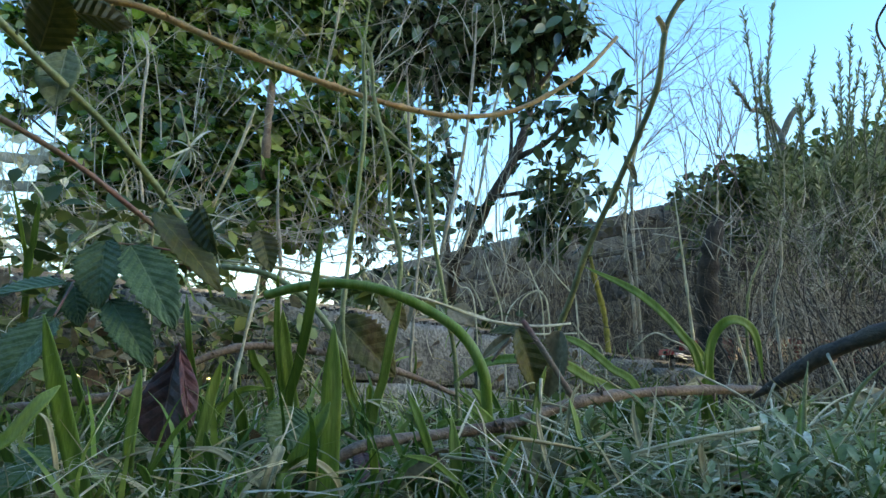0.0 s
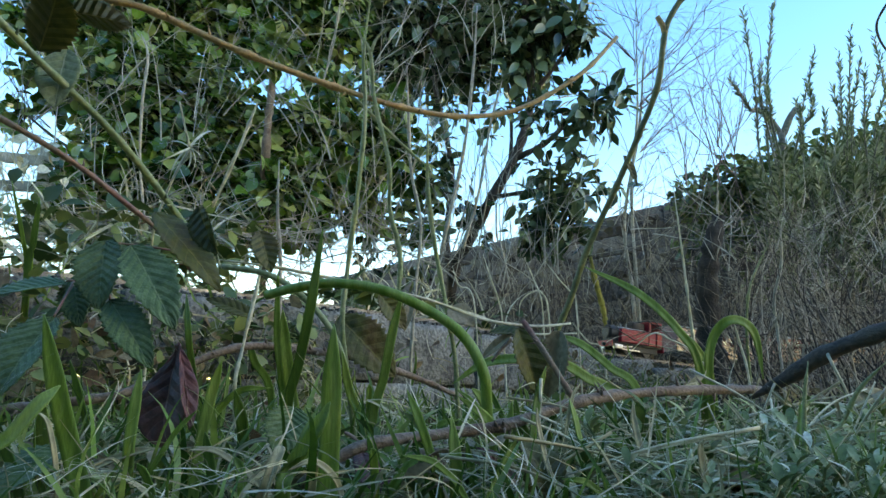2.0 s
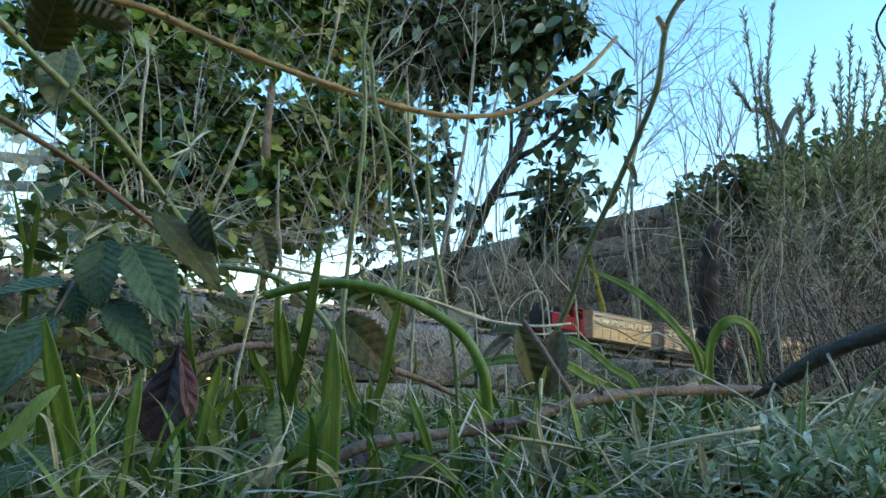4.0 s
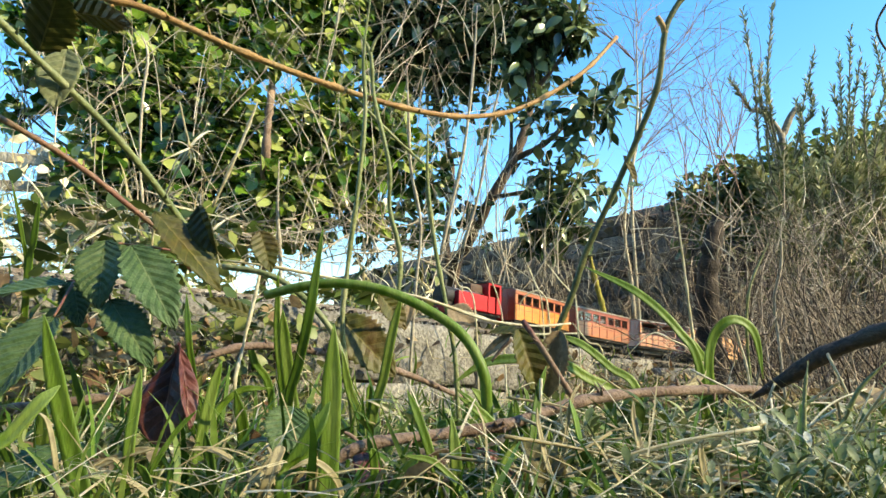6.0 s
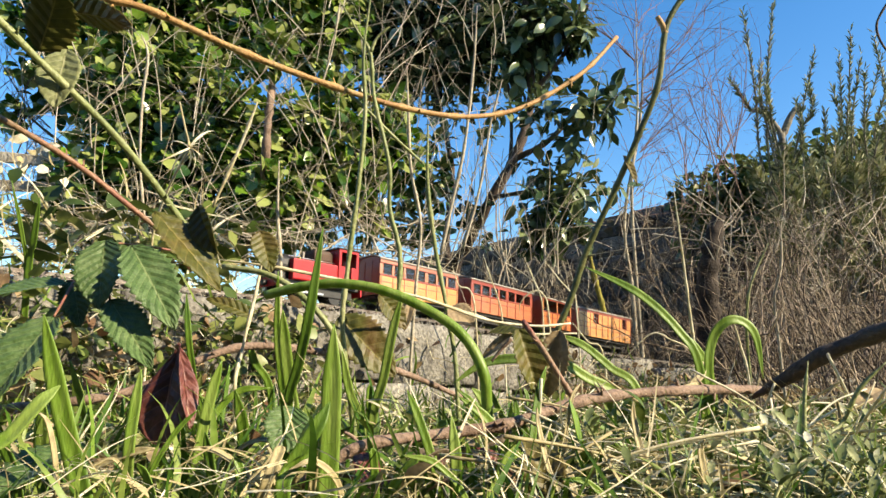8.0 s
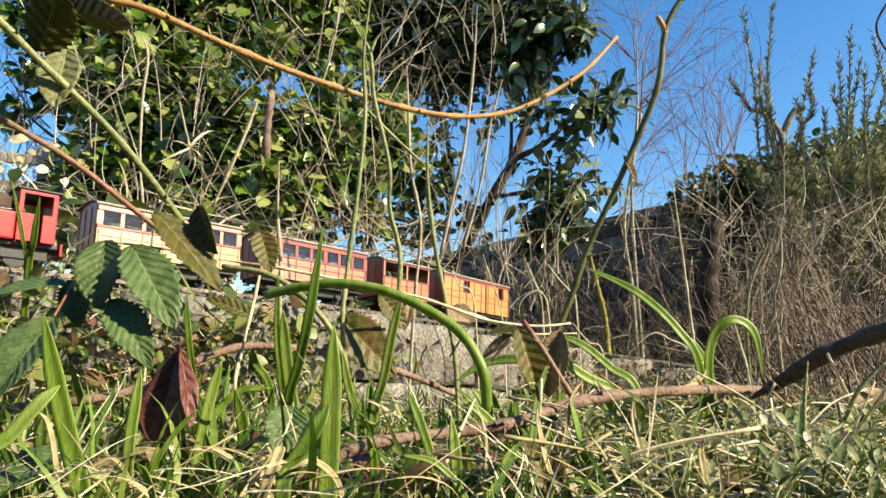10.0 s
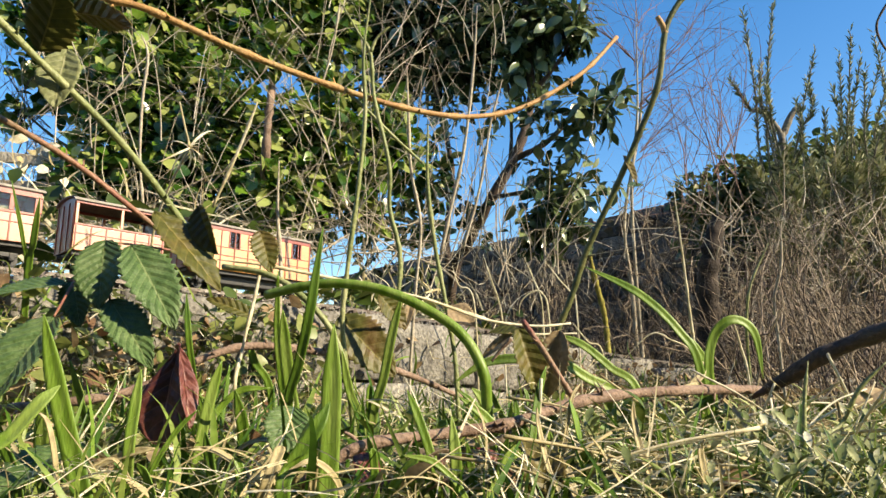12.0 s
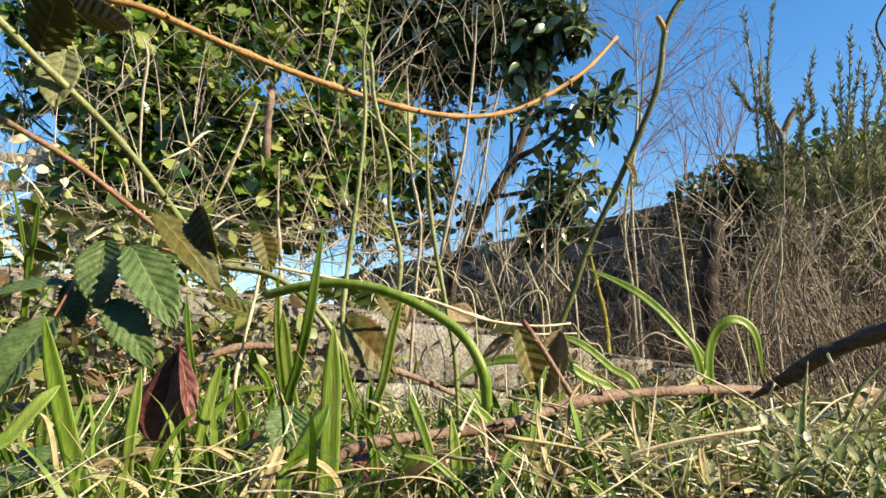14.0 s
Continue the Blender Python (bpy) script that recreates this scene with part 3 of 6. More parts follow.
def guard_van():
    L = 0.26
    th = empty("guard_van")
    coach_shell(th, L)
    for y in (-0.0405, 0.0405):
        s = math.copysign(1, y)
        for x0, x1, mat in ((-L / 2, -0.0375, "yellowwood"), (-0.0305, L / 2, "yellowwood")):
            side_board(th, "side_panel", M[mat], x0, x1, 0.036, 0.0795, y, label="varnished yellow-orange side panel")
        side_board(th, "door_recess", M["brown"], -0.0375, -0.0305, 0.036, 0.1105, y - s * 0.001, 0.002)
        x = -L / 2
        wins = ((-0.107, -0.086), (-0.0375, -0.0305), (0.033, 0.055))
        for a, b in wins:
            side_board(th, "side_panel", M["yellowwood"], x, a, 0.0798, 0.1105, y) if a - x > 0.002 else None
            if b - a < 0.01:
                x = b
                continue
            pn = side_board(th, "window", M["glass"], a, b, 0.08, 0.1103, y - s * 0.0004, 0.0008, 0, "small glass pane")
            pn.visible_shadow = False
            for q in (a, b):
                side_board(th, "window_frame", M["maroon"], q - 0.0012, q + 0.0012, 0.08, 0.1103, y + s * 0.0008, 0.004, 0.0003)
            x = b
        side_board(th, "side_panel", M["yellowwood"], x, L / 2, 0.0798, 0.1105, y)
        side_board(th, "cornice", M["maroon"], -L / 2, L / 2, 0.1108, 0.1195, y)
        for k in range(10):
            x = -L / 2 + 0.001 + (L - 0.002) * k / 9
            side_board(th, "panel_beading", M["maroon"], x - 0.001, x + 0.001, 0.0365, 0.11, y + s * 0.0022, 0.0014, 0.0003)
        for z in (0.064, 0.0795):
            side_board(th, "panel_beading", M["maroon"], -L / 2, L / 2, z - 0.0008, z + 0.0008, y + s * 0.0021, 0.001, 0.0003)
    roof(th, L)
    underframe(th, L, (-0.084, 0.084))
    return tagged(th, "yellow varnished wooden guard's van with small windows", "guard van", "coaches of the train")


def locomotive():
    th = empty("tank_locomotive")
    bm = bmesh.new()
    box(bm, 0.215, 0.06, 0.006, (0, 0, 0.036), 0.001)
    for y in (-0.02, 0.02):
        box(bm, 0.19, 0.003, 0.02, (0, y, 0.024), 0.001)
    part("frame", bm, M["black"], th, "black locomotive frame")
    for x in (-0.109, 0.109):
        bm = bmesh.new()
        box(bm, 0.004, 0.074, 0.02, (x, 0, 0.032), 0.001)
        bb = part("buffer_beam", bm, M["red"], th, "red buffer beam")
        bm = bmesh.new()
        cyl(bm, 0.006, 0.01, (x + math.copysign(0.007, x), 0, 0.03), "x", 16, bevel=0.001)
        part("buffer", bm, M["black"], bb)
    bm = bmesh.new()
    cyl(bm, 0.0235, 0.11, (0.025, 0, 0.072), "x", 28)
    part("boiler", bm, M["black"], th, "black boiler barrel", smooth=False)
    bm = bmesh.new()
    cyl(bm, 0.026, 0.036, (0.088, 0, 0.070), "x", 28, bevel=0.002)
    box(bm, 0.034, 0.04, 0.03, (0.088, 0, 0.052), 0.002)
    sb = part("smokebox", bm, M["black"], th, "matt black smokebox")
    bm = bmesh.new()
    cyl(bm, 0.021, 0.004, (0.108, 0, 0.070), "x", 24, bevel=0.0012)
    box(bm, 0.003, 0.034, 0.003, (0.1105, 0, 0.07))
    part("smokebox_door", bm, M["black"], sb)
    bm = bmesh.new()
    cyl(bm, 0.0085, 0.014, (0.092, 0, 0.101), "z", 20, r2=0.0100)
    cyl(bm, 0.0115, 0.003, (0.092, 0, 0.109), "z", 20, bevel=0.001)
    part("chimney", bm, M["black"], th, "short black chimney")
    bm = bmesh.new()
    box(bm, 0.052, 0.052, 0.032, (-0.012, 0, 0.099), 0.010)
    part("firebox_casing", bm, M["brown"], th, "dark brown rounded boiler casing")
    bm = bmesh.new()
    cyl(bm, 0.0028, 0.018, (0.030, 0.008, 0.098), "z", 12, bevel=0.0006)
    cyl(bm, 0.0028, 0.018, (0.040, -0.008, 0.098), "z", 12, bevel=0.0006)
    part("safety_valve", bm, M["roofgrey"], th, "pale upright safety valves")
    for y in (-1, 1):
        bm = bmesh.new()
        box(bm, 0.115, 0.017, 0.044, (0.017, y * 0.0315, 0.0615), 0.003)
        tk = part("side_tank", bm, M["red"], th, "glossy red side tank")
        bm = bmesh.new()
        cyl(bm, 0.0045, 0.005, (0.055, y * 0.031, 0.085), "z", 14, bevel=0.0008)
        part("filler_cap", bm, M["brass"], tk)
        bm = bmesh.new()
        box(bm, 0.03, 0.014, 0.014, (0.08, y * 0.03, 0.024), 0.003)
        cyl(bm, 0.0075, 0.034, (0.08, y * 0.03, 0.024), "x", 18, bevel=0.001)
        part("cylinder", bm, M["silver"], th, "bright steel cylinder")
        bm = bmesh.new()
        box(bm, 0.075, 0.002, 0.004, (0.025, y * 0.029, 0.017), 0.0006)
        box(bm, 0.05, 0.002, 0.003, (0.045, y * 0.031, 0.026), 0.0006, Matrix.Rotation(0.15, 4, "Y"))
        part("connecting_rod", bm, M["silver"], th, "bright steel connecting rod")
        bm = bmesh.new()
        box(bm, 0.028, 0.003, 0.044, (-0.056, y * 0.039, 0.0615), 0.0008)
        box(bm, 0.02, 0.003, 0.044, (-0.087, y * 0.039, 0.0615), 0.0008)
        box(bm, 0.007, 0.003, 0.032, (-0.0455, y * 0.039, 0.0995), 0.0008)
        box(bm, 0.007, 0.003, 0.032, (-0.0935, y * 0.039, 0.0995), 0.0008)
        box(bm, 0.055, 0.003, 0.006, (-0.0695, y * 0.039, 0.1175), 0.0008)
        part("cab_side", bm, M["red"], th, "red cab side with an open doorway")
    for x in (-0.043, -0.097):
        bm = bmesh.new()
        box(bm, 0.003, 0.076, 0.082, (x, 0, 0.08), 0.0008)
        part("cab_sheet", bm, M["red"], th, "red cab end sheet")
    r = bmesh.new()
    box(r, 0.066, 0.086, 0.003, (-0.07, 0, 0.1222), 0.001)
    part("cab_roof", r, M["black"], th, "black cab roof")
    for y in (-1, 1):
        bm = bmesh.new()
        cyl(bm, 0.0012, 0.12, (0.017, y * 0.024, 0.089), "x", 8)
        part("handrail", bm, M["silver"], th)
    for x in (-0.05, 0.03):
        wheelset(th, x, 0.0165, "driving_wheelset")
    return tagged(th, "red side-tank miniature steam locomotive with black smokebox", "locomotive")


LOCO = locomotive()
COACH_1 = windowed_coach("redwood", "yellowwood", "varnished orange wooden miniature coach with a row of windows")
COACH_2 = windowed_coach("maroon", "redwood", "red-brown wooden miniature coach with maroon window frames")
OPEN = open_coach()
VAN = guard_van()
# offset of each vehicle's middle from the first coach's leading end, and its half wheelbase
TRAIN = [(LOCO, -0.1575, 0.05), (COACH_1, 0.1325, 0.09), (COACH_2, 0.4475, 0.09), (OPEN, 0.705, 0.045), (VAN, 0.96, 0.085)]
# distance of the first coach's leading end along the line, by time: the train gathers speed
RUN = [(0, 2.255), (1.5, 2.065), (2.5, 1.927), (3.2, 1.79), (5.3, 1.365), (6.5, 1.105), (7.5, 0.857), (8.2, 0.653), (10.3, 0.0), (11.0, -0.232), (11.6, -0.44), (12.1, -0.602), (12.6, -0.76), (13.2, -0.943), (14.0, -1.19)]


def down(points, dx=0.01, dy=0.01):
    """The line carried on into the soil at its last point."""
    x, y, z = points[-1]
    return list(points) + [(x + dx, y + dy, -0.02)]


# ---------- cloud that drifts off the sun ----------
# Out of view; added to shade the garden until the sun comes out.
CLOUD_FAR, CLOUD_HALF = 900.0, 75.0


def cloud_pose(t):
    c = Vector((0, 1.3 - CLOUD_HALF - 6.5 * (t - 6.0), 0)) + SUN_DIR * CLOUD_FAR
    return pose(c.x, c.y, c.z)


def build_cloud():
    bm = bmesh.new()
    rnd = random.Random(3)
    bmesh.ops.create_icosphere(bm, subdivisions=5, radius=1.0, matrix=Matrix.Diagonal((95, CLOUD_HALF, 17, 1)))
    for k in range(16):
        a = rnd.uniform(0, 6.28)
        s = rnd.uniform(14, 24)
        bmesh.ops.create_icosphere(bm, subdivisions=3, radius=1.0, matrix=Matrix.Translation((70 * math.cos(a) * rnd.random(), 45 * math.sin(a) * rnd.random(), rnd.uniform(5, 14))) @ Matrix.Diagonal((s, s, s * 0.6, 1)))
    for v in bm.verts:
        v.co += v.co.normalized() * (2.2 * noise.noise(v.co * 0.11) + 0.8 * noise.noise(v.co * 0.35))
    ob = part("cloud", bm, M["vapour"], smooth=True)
    return tagged(ob, "unseen white puffy cloud drifting off the sun", "cloud", kind="structure")


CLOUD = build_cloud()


# ---------- garden wall, hedge and far things ----------
def build_wall():
    a, b = Vector(((0.164, 5.515, 1.082))), Vector(((1.420, 4.070, 1.164)))
    a.z = b.z = 0
    d = (b - a).normalized()
    wall = empty("garden_wall", a)
    tagged(wall, "dark weathered stone garden wall behind the railway", "wall", kind="structure")
    n = Vector((d.y, -d.x, 0))
    turn = Matrix.Rotation(math.atan2(d.y, d.x), 4, "Z")
    bm = bmesh.new()
    box(bm, 6.0, 0.16, 1.13, (1.2, 0, 0.555))
    core = part("wall_core", bm, M["mortar"], wall)
    core.matrix_basis = turn
    rnd = random.Random(2)
    z = -0.02
    for course in range(9):
        h = rnd.uniform(0.115, 0.145)
        x = -1.8 + rnd.uniform(0, 0.2)
        while x < 4.1:
            w = rnd.uniform(0.16, 0.36)
            bm = bmesh.new()
            box(bm, w - 0.007, 0.19 + rnd.uniform(-0.01, 0.035), h - 0.006, (0, 0, 0), 0.012)
            for v in bm.verts:
                v.co += Vector((noise.noise(v.co * 9 + Vector((x, course, 0))), noise.noise(v.co * 9 + Vector((0, x, course))), noise.noise(v.co * 9 + Vector((course, 0, x))))) * 0.016
            st = part("stone", bm, M["wallstone"], wall, smooth=True)
            st.matrix_basis = turn @ Matrix.Translation((x + w / 2, 0, z + h / 2))
            x += w
        z += h
    return a, d, n


WALL_A, WALL_D, WALL_N = build_wall()


def wall_growth():
    """Dead creeper stems and withered leaves clinging to the wall."""
    rnd = random.Random(91)
    b, c = Batch(), Batch()
    for k in range(900):
        p = WALL_A + WALL_D * rnd.uniform(-0.3, 3.0) + WALL_N * 0.13 + Vector((0, 0, rnd.uniform(0.25, 1.16)))
        b.leaf(rnd.choice((LAUREL, ROUND)), p, (rnd.gauss(0, 1), rnd.gauss(0, 0.3), rnd.gauss(-0.4, 0.8)), WALL_N + Vector((rnd.gauss(0, 0.4), 0, rnd.gauss(0.2, 0.4))), rnd.uniform(0.03, 0.075))
    for k in range(170):
        p = WALL_A + WALL_D * rnd.uniform(-0.3, 3.0) + WALL_N * 0.13 + Vector((0, 0, rnd.uniform(0.1, 0.7)))
        pts = [p]
        for j in range(6):
            p = p + WALL_D * rnd.gauss(0, 0.035) + WALL_N * rnd.gauss(0.004, 0.008) + Vector((0, 0, rnd.uniform(0.04, 0.1)))
            pts.append(p)
        c.tube(pts, rnd.uniform(0.002, 0.005), 0.0012, 5, cap=False)
    tagged(b.object("withered_creeper", M["litter"]), "withered brown creeper leaves on the wall", "creeper", kind="stuff")
    tagged(c.object("creeper_stems", M["drytwig"]), "dead creeper stems climbing the wall", "creeper", kind="stuff")


wall_growth()


def build_sky_blocking_wall():
    bm = bmesh.new()
    # Unseen wall, added behind the camera to block low sky and deepen contrast.
    box(bm, 9.0, 0.2, 2.0, (-1.5, -1.6, 0.98), 0.02)
    tagged(part("wall_south", bm, M["mortar"]), "unseen plain wall added behind the camera to block sky light", "wall", kind="structure")


build_sky_blocking_wall()


def clump(b, centre, radii, count, template, size, rnd, hang=0.3, shell=0.5, width=1.0, out=0.6):
    """Leaves round a centre, most of them towards the rim and facing out."""
    c = Vector(centre)
    for k in range(count):
        d = Vector((rnd.gauss(0, 1), rnd.gauss(0, 1), rnd.gauss(0, 1))).normalized()
        r = rnd.random() ** (1 - shell * 0.75)
        p = c + Vector((d.x * radii[0], d.y * radii[1], d.z * radii[2])) * r
        way = (d * out + Vector((rnd.gauss(0, 0.6), rnd.gauss(0, 0.6), rnd.gauss(0, 0.5) - hang))).normalized()
        face = (Vector((rnd.gauss(0, 0.5), rnd.gauss(0, 0.5), 0.5)) + d * 0.5 + SUN_DIR * 0.7).normalized()
        b.leaf(template, p, way, face, size * rnd.uniform(0.6, 1.25), width * rnd.uniform(0.8, 1.15))


def build_trees():
    rnd = random.Random(11)
    # broadleaf tree with yellow-green leaves, behind the line
    tree = empty("ivy_clad_tree", (-0.740, 2.935, 0.216))
    tree.location.z = 0
    off = tree.location.copy()
    tagged(tree, "broadleaf evergreen tree full of sunlit yellow-green leaves", "tree")

    def local(pts):
        return [Vector(p) - off for p in pts]
    stem("trunk", local([(off.x, off.y, -0.03), (-0.674, 2.560, 0.556), (-0.570, 2.133, 0.755), (-0.542, 2.031, 0.905), (-0.545, 2.068, 1.073), (-0.667, 2.480, 1.455), (-0.728, 2.563, 1.803), (-0.681, 2.558, 2.333)]), 0.015, 0.01, M["bark"], tree, sides=12, wobble=0.35)
    for pts, r in ((((-0.745, 2.823, 0.770), (-0.920, 2.681, 0.970), (-1.106, 2.533, 1.197), (-1.282, 2.480, 1.455), (-1.370, 2.402, 1.843)), 0.014),
                   (((-0.730, 2.752, 0.920), (-0.555, 2.654, 1.104), (-0.442, 2.604, 1.349), (-0.373, 2.518, 1.773)), 0.012),
                   (((-0.716, 2.706, 1.099), (-0.874, 2.617, 1.283), (-0.970, 2.517, 1.524), (-1.015, 2.455, 1.831)), 0.011),
                   (((-0.874, 2.694, 0.903), (-1.129, 2.498, 0.867), (-1.404, 2.472, 0.991), (-1.615, 2.439, 1.157)), 0.010)):
        stem("limb", local(pts), r, r * 0.4, M["greybark"], tree, sides=8, wobble=0.3)
    b = Batch()
    for c, r, n in (((-1.256, 2.372, 1.488), 0.26, 330), ((-0.997, 2.472, 1.498), 0.28, 380), ((-0.733, 2.463, 1.541), 0.26, 320), ((-0.487, 2.568, 1.528), 0.22, 240), ((-1.382, 2.426, 1.219), 0.15, 120),
                    ((-1.123, 2.282, 1.174), 0.24, 320), ((-0.864, 2.298, 1.096), 0.24, 330), ((-0.963, 2.238, 0.886), 0.24, 300), ((-0.691, 2.282, 0.922), 0.22, 250), ((-0.437, 2.271, 0.980), 0.18, 190),
                    ((-1.148, 2.206, 0.796), 0.16, 170), ((-0.812, 2.213, 0.760), 0.20, 210), ((-0.568, 2.217, 0.741), 0.18, 170), ((-0.410, 2.502, 0.846), 0.14, 95), ((-0.283, 2.464, 1.032), 0.15, 110), ((-0.533, 1.956, 1.122), 0.08, 26), ((-0.536, 2.022, 0.694), 0.09, 34), ((-0.191, 2.353, 1.076), 0.12, 46), ((-0.135, 2.485, 0.929), 0.12, 40), ((-0.272, 2.422, 0.737), 0.12, 44), ((-0.042, 2.598, 0.875), 0.1, 30), ((-0.108, 2.628, 0.724), 0.11, 34), ((-0.320, 2.298, 0.846), 0.13, 70), ((-0.207, 2.330, 0.939), 0.1, 40), ((-1.533, 2.281, 1.435), 0.14, 40), ((-0.374, 2.341, 1.136), 0.14, 70), ((-1.553, 2.353, 1.076), 0.09, 22), ((-1.472, 2.317, 1.255), 0.1, 22),
                    ((-1.260, 2.389, 1.907), 0.32, 330), ((-0.806, 2.473, 1.996), 0.36, 360), ((-0.434, 2.575, 1.995), 0.3, 260), ((-1.424, 2.828, 0.747), 0.17, 150), ((-1.141, 2.828, 0.747), 0.17, 150), ((-0.858, 2.823, 0.770), 0.17, 150), ((-0.575, 2.823, 0.770), 0.13, 90), ((-1.534, 2.712, 0.814), 0.12, 70)):
        clump(b, Vector(c) - off, (r, r * 0.8, r * 0.9), int(n * 3.0), ROUND, 0.050, rnd)
    b.object("crown", M["ivy"], tree)
    # darker evergreen with leaning trunks
    dark = empty("leaning_evergreen_tree", (0.015, 3.037, 0.220))
    dark.location.z = 0
    off = dark.location.copy()
    tagged(dark, "dark glossy evergreen tree with slanting mossy trunks", "tree")
    stem("trunk", local([(off.x, off.y, -0.03), (0.038, 2.870, 0.539), (0.093, 2.742, 0.669), (0.189, 2.607, 0.832), (0.288, 2.572, 1.004), (0.349, 2.575, 1.239), (0.332, 2.563, 1.550), (0.355, 2.477, 1.974)]), 0.028, 0.012, M["dark_shade_bark"], dark, sides=12, wobble=0.35)
    for pts, r in ((((0.038, 2.870, 0.539), (0.014, 2.881, 0.735), (0.039, 2.872, 1.032), (-0.034, 2.800, 1.391), (-0.059, 2.703, 1.869)), 0.018),
                   (((0.288, 2.576, 0.982), (0.393, 2.468, 1.012), (0.510, 2.396, 1.116), (0.622, 2.333, 1.176)), 0.012),
                   (((0.189, 2.607, 0.832), (0.303, 2.458, 0.811), (0.419, 2.406, 0.817), (0.510, 2.353, 0.822)), 0.009),
                   (((0.211, 2.605, 0.842), (0.255, 2.585, 0.939), (0.271, 2.602, 1.108), (0.264, 2.613, 1.305)), 0.011),
                   (((0.349, 2.575, 1.239), (0.474, 2.493, 1.391), (0.540, 2.454, 1.585)), 0.010)):
        stem("limb", local(pts), r, r * 0.45, M["dark_shade_bark"], dark, sides=8, wobble=0.3)
    b = Batch()
    for c, r, n in (((-0.313, 2.833, 1.730), 0.28, 420), ((-0.060, 2.838, 1.706), 0.34, 560), ((0.210, 2.741, 1.678), 0.32, 560), ((0.401, 2.563, 1.550), 0.22, 300), ((-0.161, 2.878, 1.508), 0.24, 360), ((0.091, 2.873, 1.533), 0.22, 320),
                    ((-0.035, 2.748, 2.150), 0.45, 600), ((0.391, 2.575, 1.995), 0.35, 450), ((0.332, 2.595, 1.394), 0.16, 170), ((0.474, 2.480, 1.455), 0.10, 80)):
        clump(b, Vector(c) - off, (r, r * 0.9, r * 0.8), int(n * 1.7), LAUREL, 0.064, rnd, shell=0.3)
    for c, r, n in (((0.358, 2.349, 1.096), 0.10, 55), ((0.500, 2.255, 1.056), 0.13, 105), ((0.587, 2.249, 1.085), 0.06, 36), ((0.430, 2.326, 0.959), 0.08, 36), ((0.358, 2.393, 0.877), 0.09, 46), ((0.441, 2.309, 0.788), 0.13, 95), ((0.343, 2.325, 0.712), 0.10, 75), ((0.324, 2.342, 0.626), 0.10, 95), ((0.441, 2.336, 0.655), 0.09, 66),
                    ((0.013, 2.585, 0.939), 0.08, 30), ((0.097, 2.519, 0.763), 0.09, 28), ((-0.032, 2.658, 1.082), 0.08, 34), ((0.167, 2.559, 1.068), 0.06, 12), ((0.038, 2.725, 1.255), 0.09, 45), ((0.233, 2.537, 1.176), 0.07, 25), ((0.161, 2.544, 0.639), 0.05, 9), ((-0.146, 2.694, 0.903), 0.12, 50), ((-0.260, 2.712, 0.814), 0.12, 45), ((-0.100, 2.757, 0.591), 0.11, 40), ((-0.282, 2.744, 0.658), 0.1, 26), ((0.597, 2.309, 0.788), 0.06, 12)):
        clump(b, Vector(c) - off, (r, r, r), int(n * 1.05), LAUREL, 0.06, rnd, shell=0.2)
    b.object("crown", M["darkleaf"], dark)


build_trees()


def twiggy(b, start, way, length, r, rnd, depth=2, bend=0.25, sides=5, spread=0.6):
    """A thin branching twig."""
    p, d = Vector(start), Vector(way).normalized()
    pts = [p.copy()]
    n = 6
    for k in range(n):
        d = (d + Vector((rnd.gauss(0, bend), rnd.gauss(0, bend), rnd.gauss(0, bend))) * 0.5).normalized()
        p = p + d * length / n
        pts.append(p.copy())
        if depth and rnd.random() < 0.6:
            side = (d + Vector((rnd.gauss(0, spread), rnd.gauss(0, spread), rnd.gauss(0, spread)))).normalized()
            twiggy(b, p, side, length * rnd.uniform(0.25, 0.5), r * 0.55, rnd, depth - 1, bend, 4, spread)
    b.tube(pts, r, r * 0.35, sides, cap=False)


def build_right_side():
    rnd = random.Random(21)
    # clipped hedge over the wall
    hedge = empty("evergreen_hedge", (2.133, 4.023, 0.387))
    hedge.location.z = 0
    off = hedge.location.copy()
    tagged(hedge, "dark evergreen hedge with a rounded leafy top", "hedge")
    b = Batch()
    for place, r, n in (((1.283, 3.379, 1.048), 0.15, 380), ((1.497, 3.368, 1.104), 0.19, 520), ((1.675, 3.262, 1.124), 0.21, 600), ((1.924, 3.255, 1.157), 0.24, 680), ((2.173, 3.250, 1.184), 0.26, 680), ((1.364, 3.516, 0.875), 0.18, 160), ((1.611, 3.407, 0.909), 0.2, 260), ((1.869, 3.304, 0.913), 0.24, 480), ((2.145, 3.304, 0.913), 0.26, 480), ((1.753, 3.464, 0.630), 0.26, 160), ((2.090, 3.365, 0.615), 0.28, 240)):
        q = Vector(place) - off
        clump(b, q, (r, r, r * 0.85), n, ROUND, 0.042, rnd, shell=0.6)
    b.object("foliage", M["hedge"], hedge)
    b = Batch()
    for k in range(24):
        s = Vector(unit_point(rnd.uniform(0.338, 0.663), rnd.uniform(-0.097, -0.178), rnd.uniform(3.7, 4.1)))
        s.z = 0
        twiggy(b, s - off, (rnd.gauss(0, 0.25), rnd.gauss(0, 0.2), 1), rnd.uniform(0.5, 0.85), 0.006, rnd, 2)
    b.object("wood", M["drytwig"], hedge)


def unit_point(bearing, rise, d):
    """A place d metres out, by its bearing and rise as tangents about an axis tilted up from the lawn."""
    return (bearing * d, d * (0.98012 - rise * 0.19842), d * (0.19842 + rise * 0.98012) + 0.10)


build_right_side()


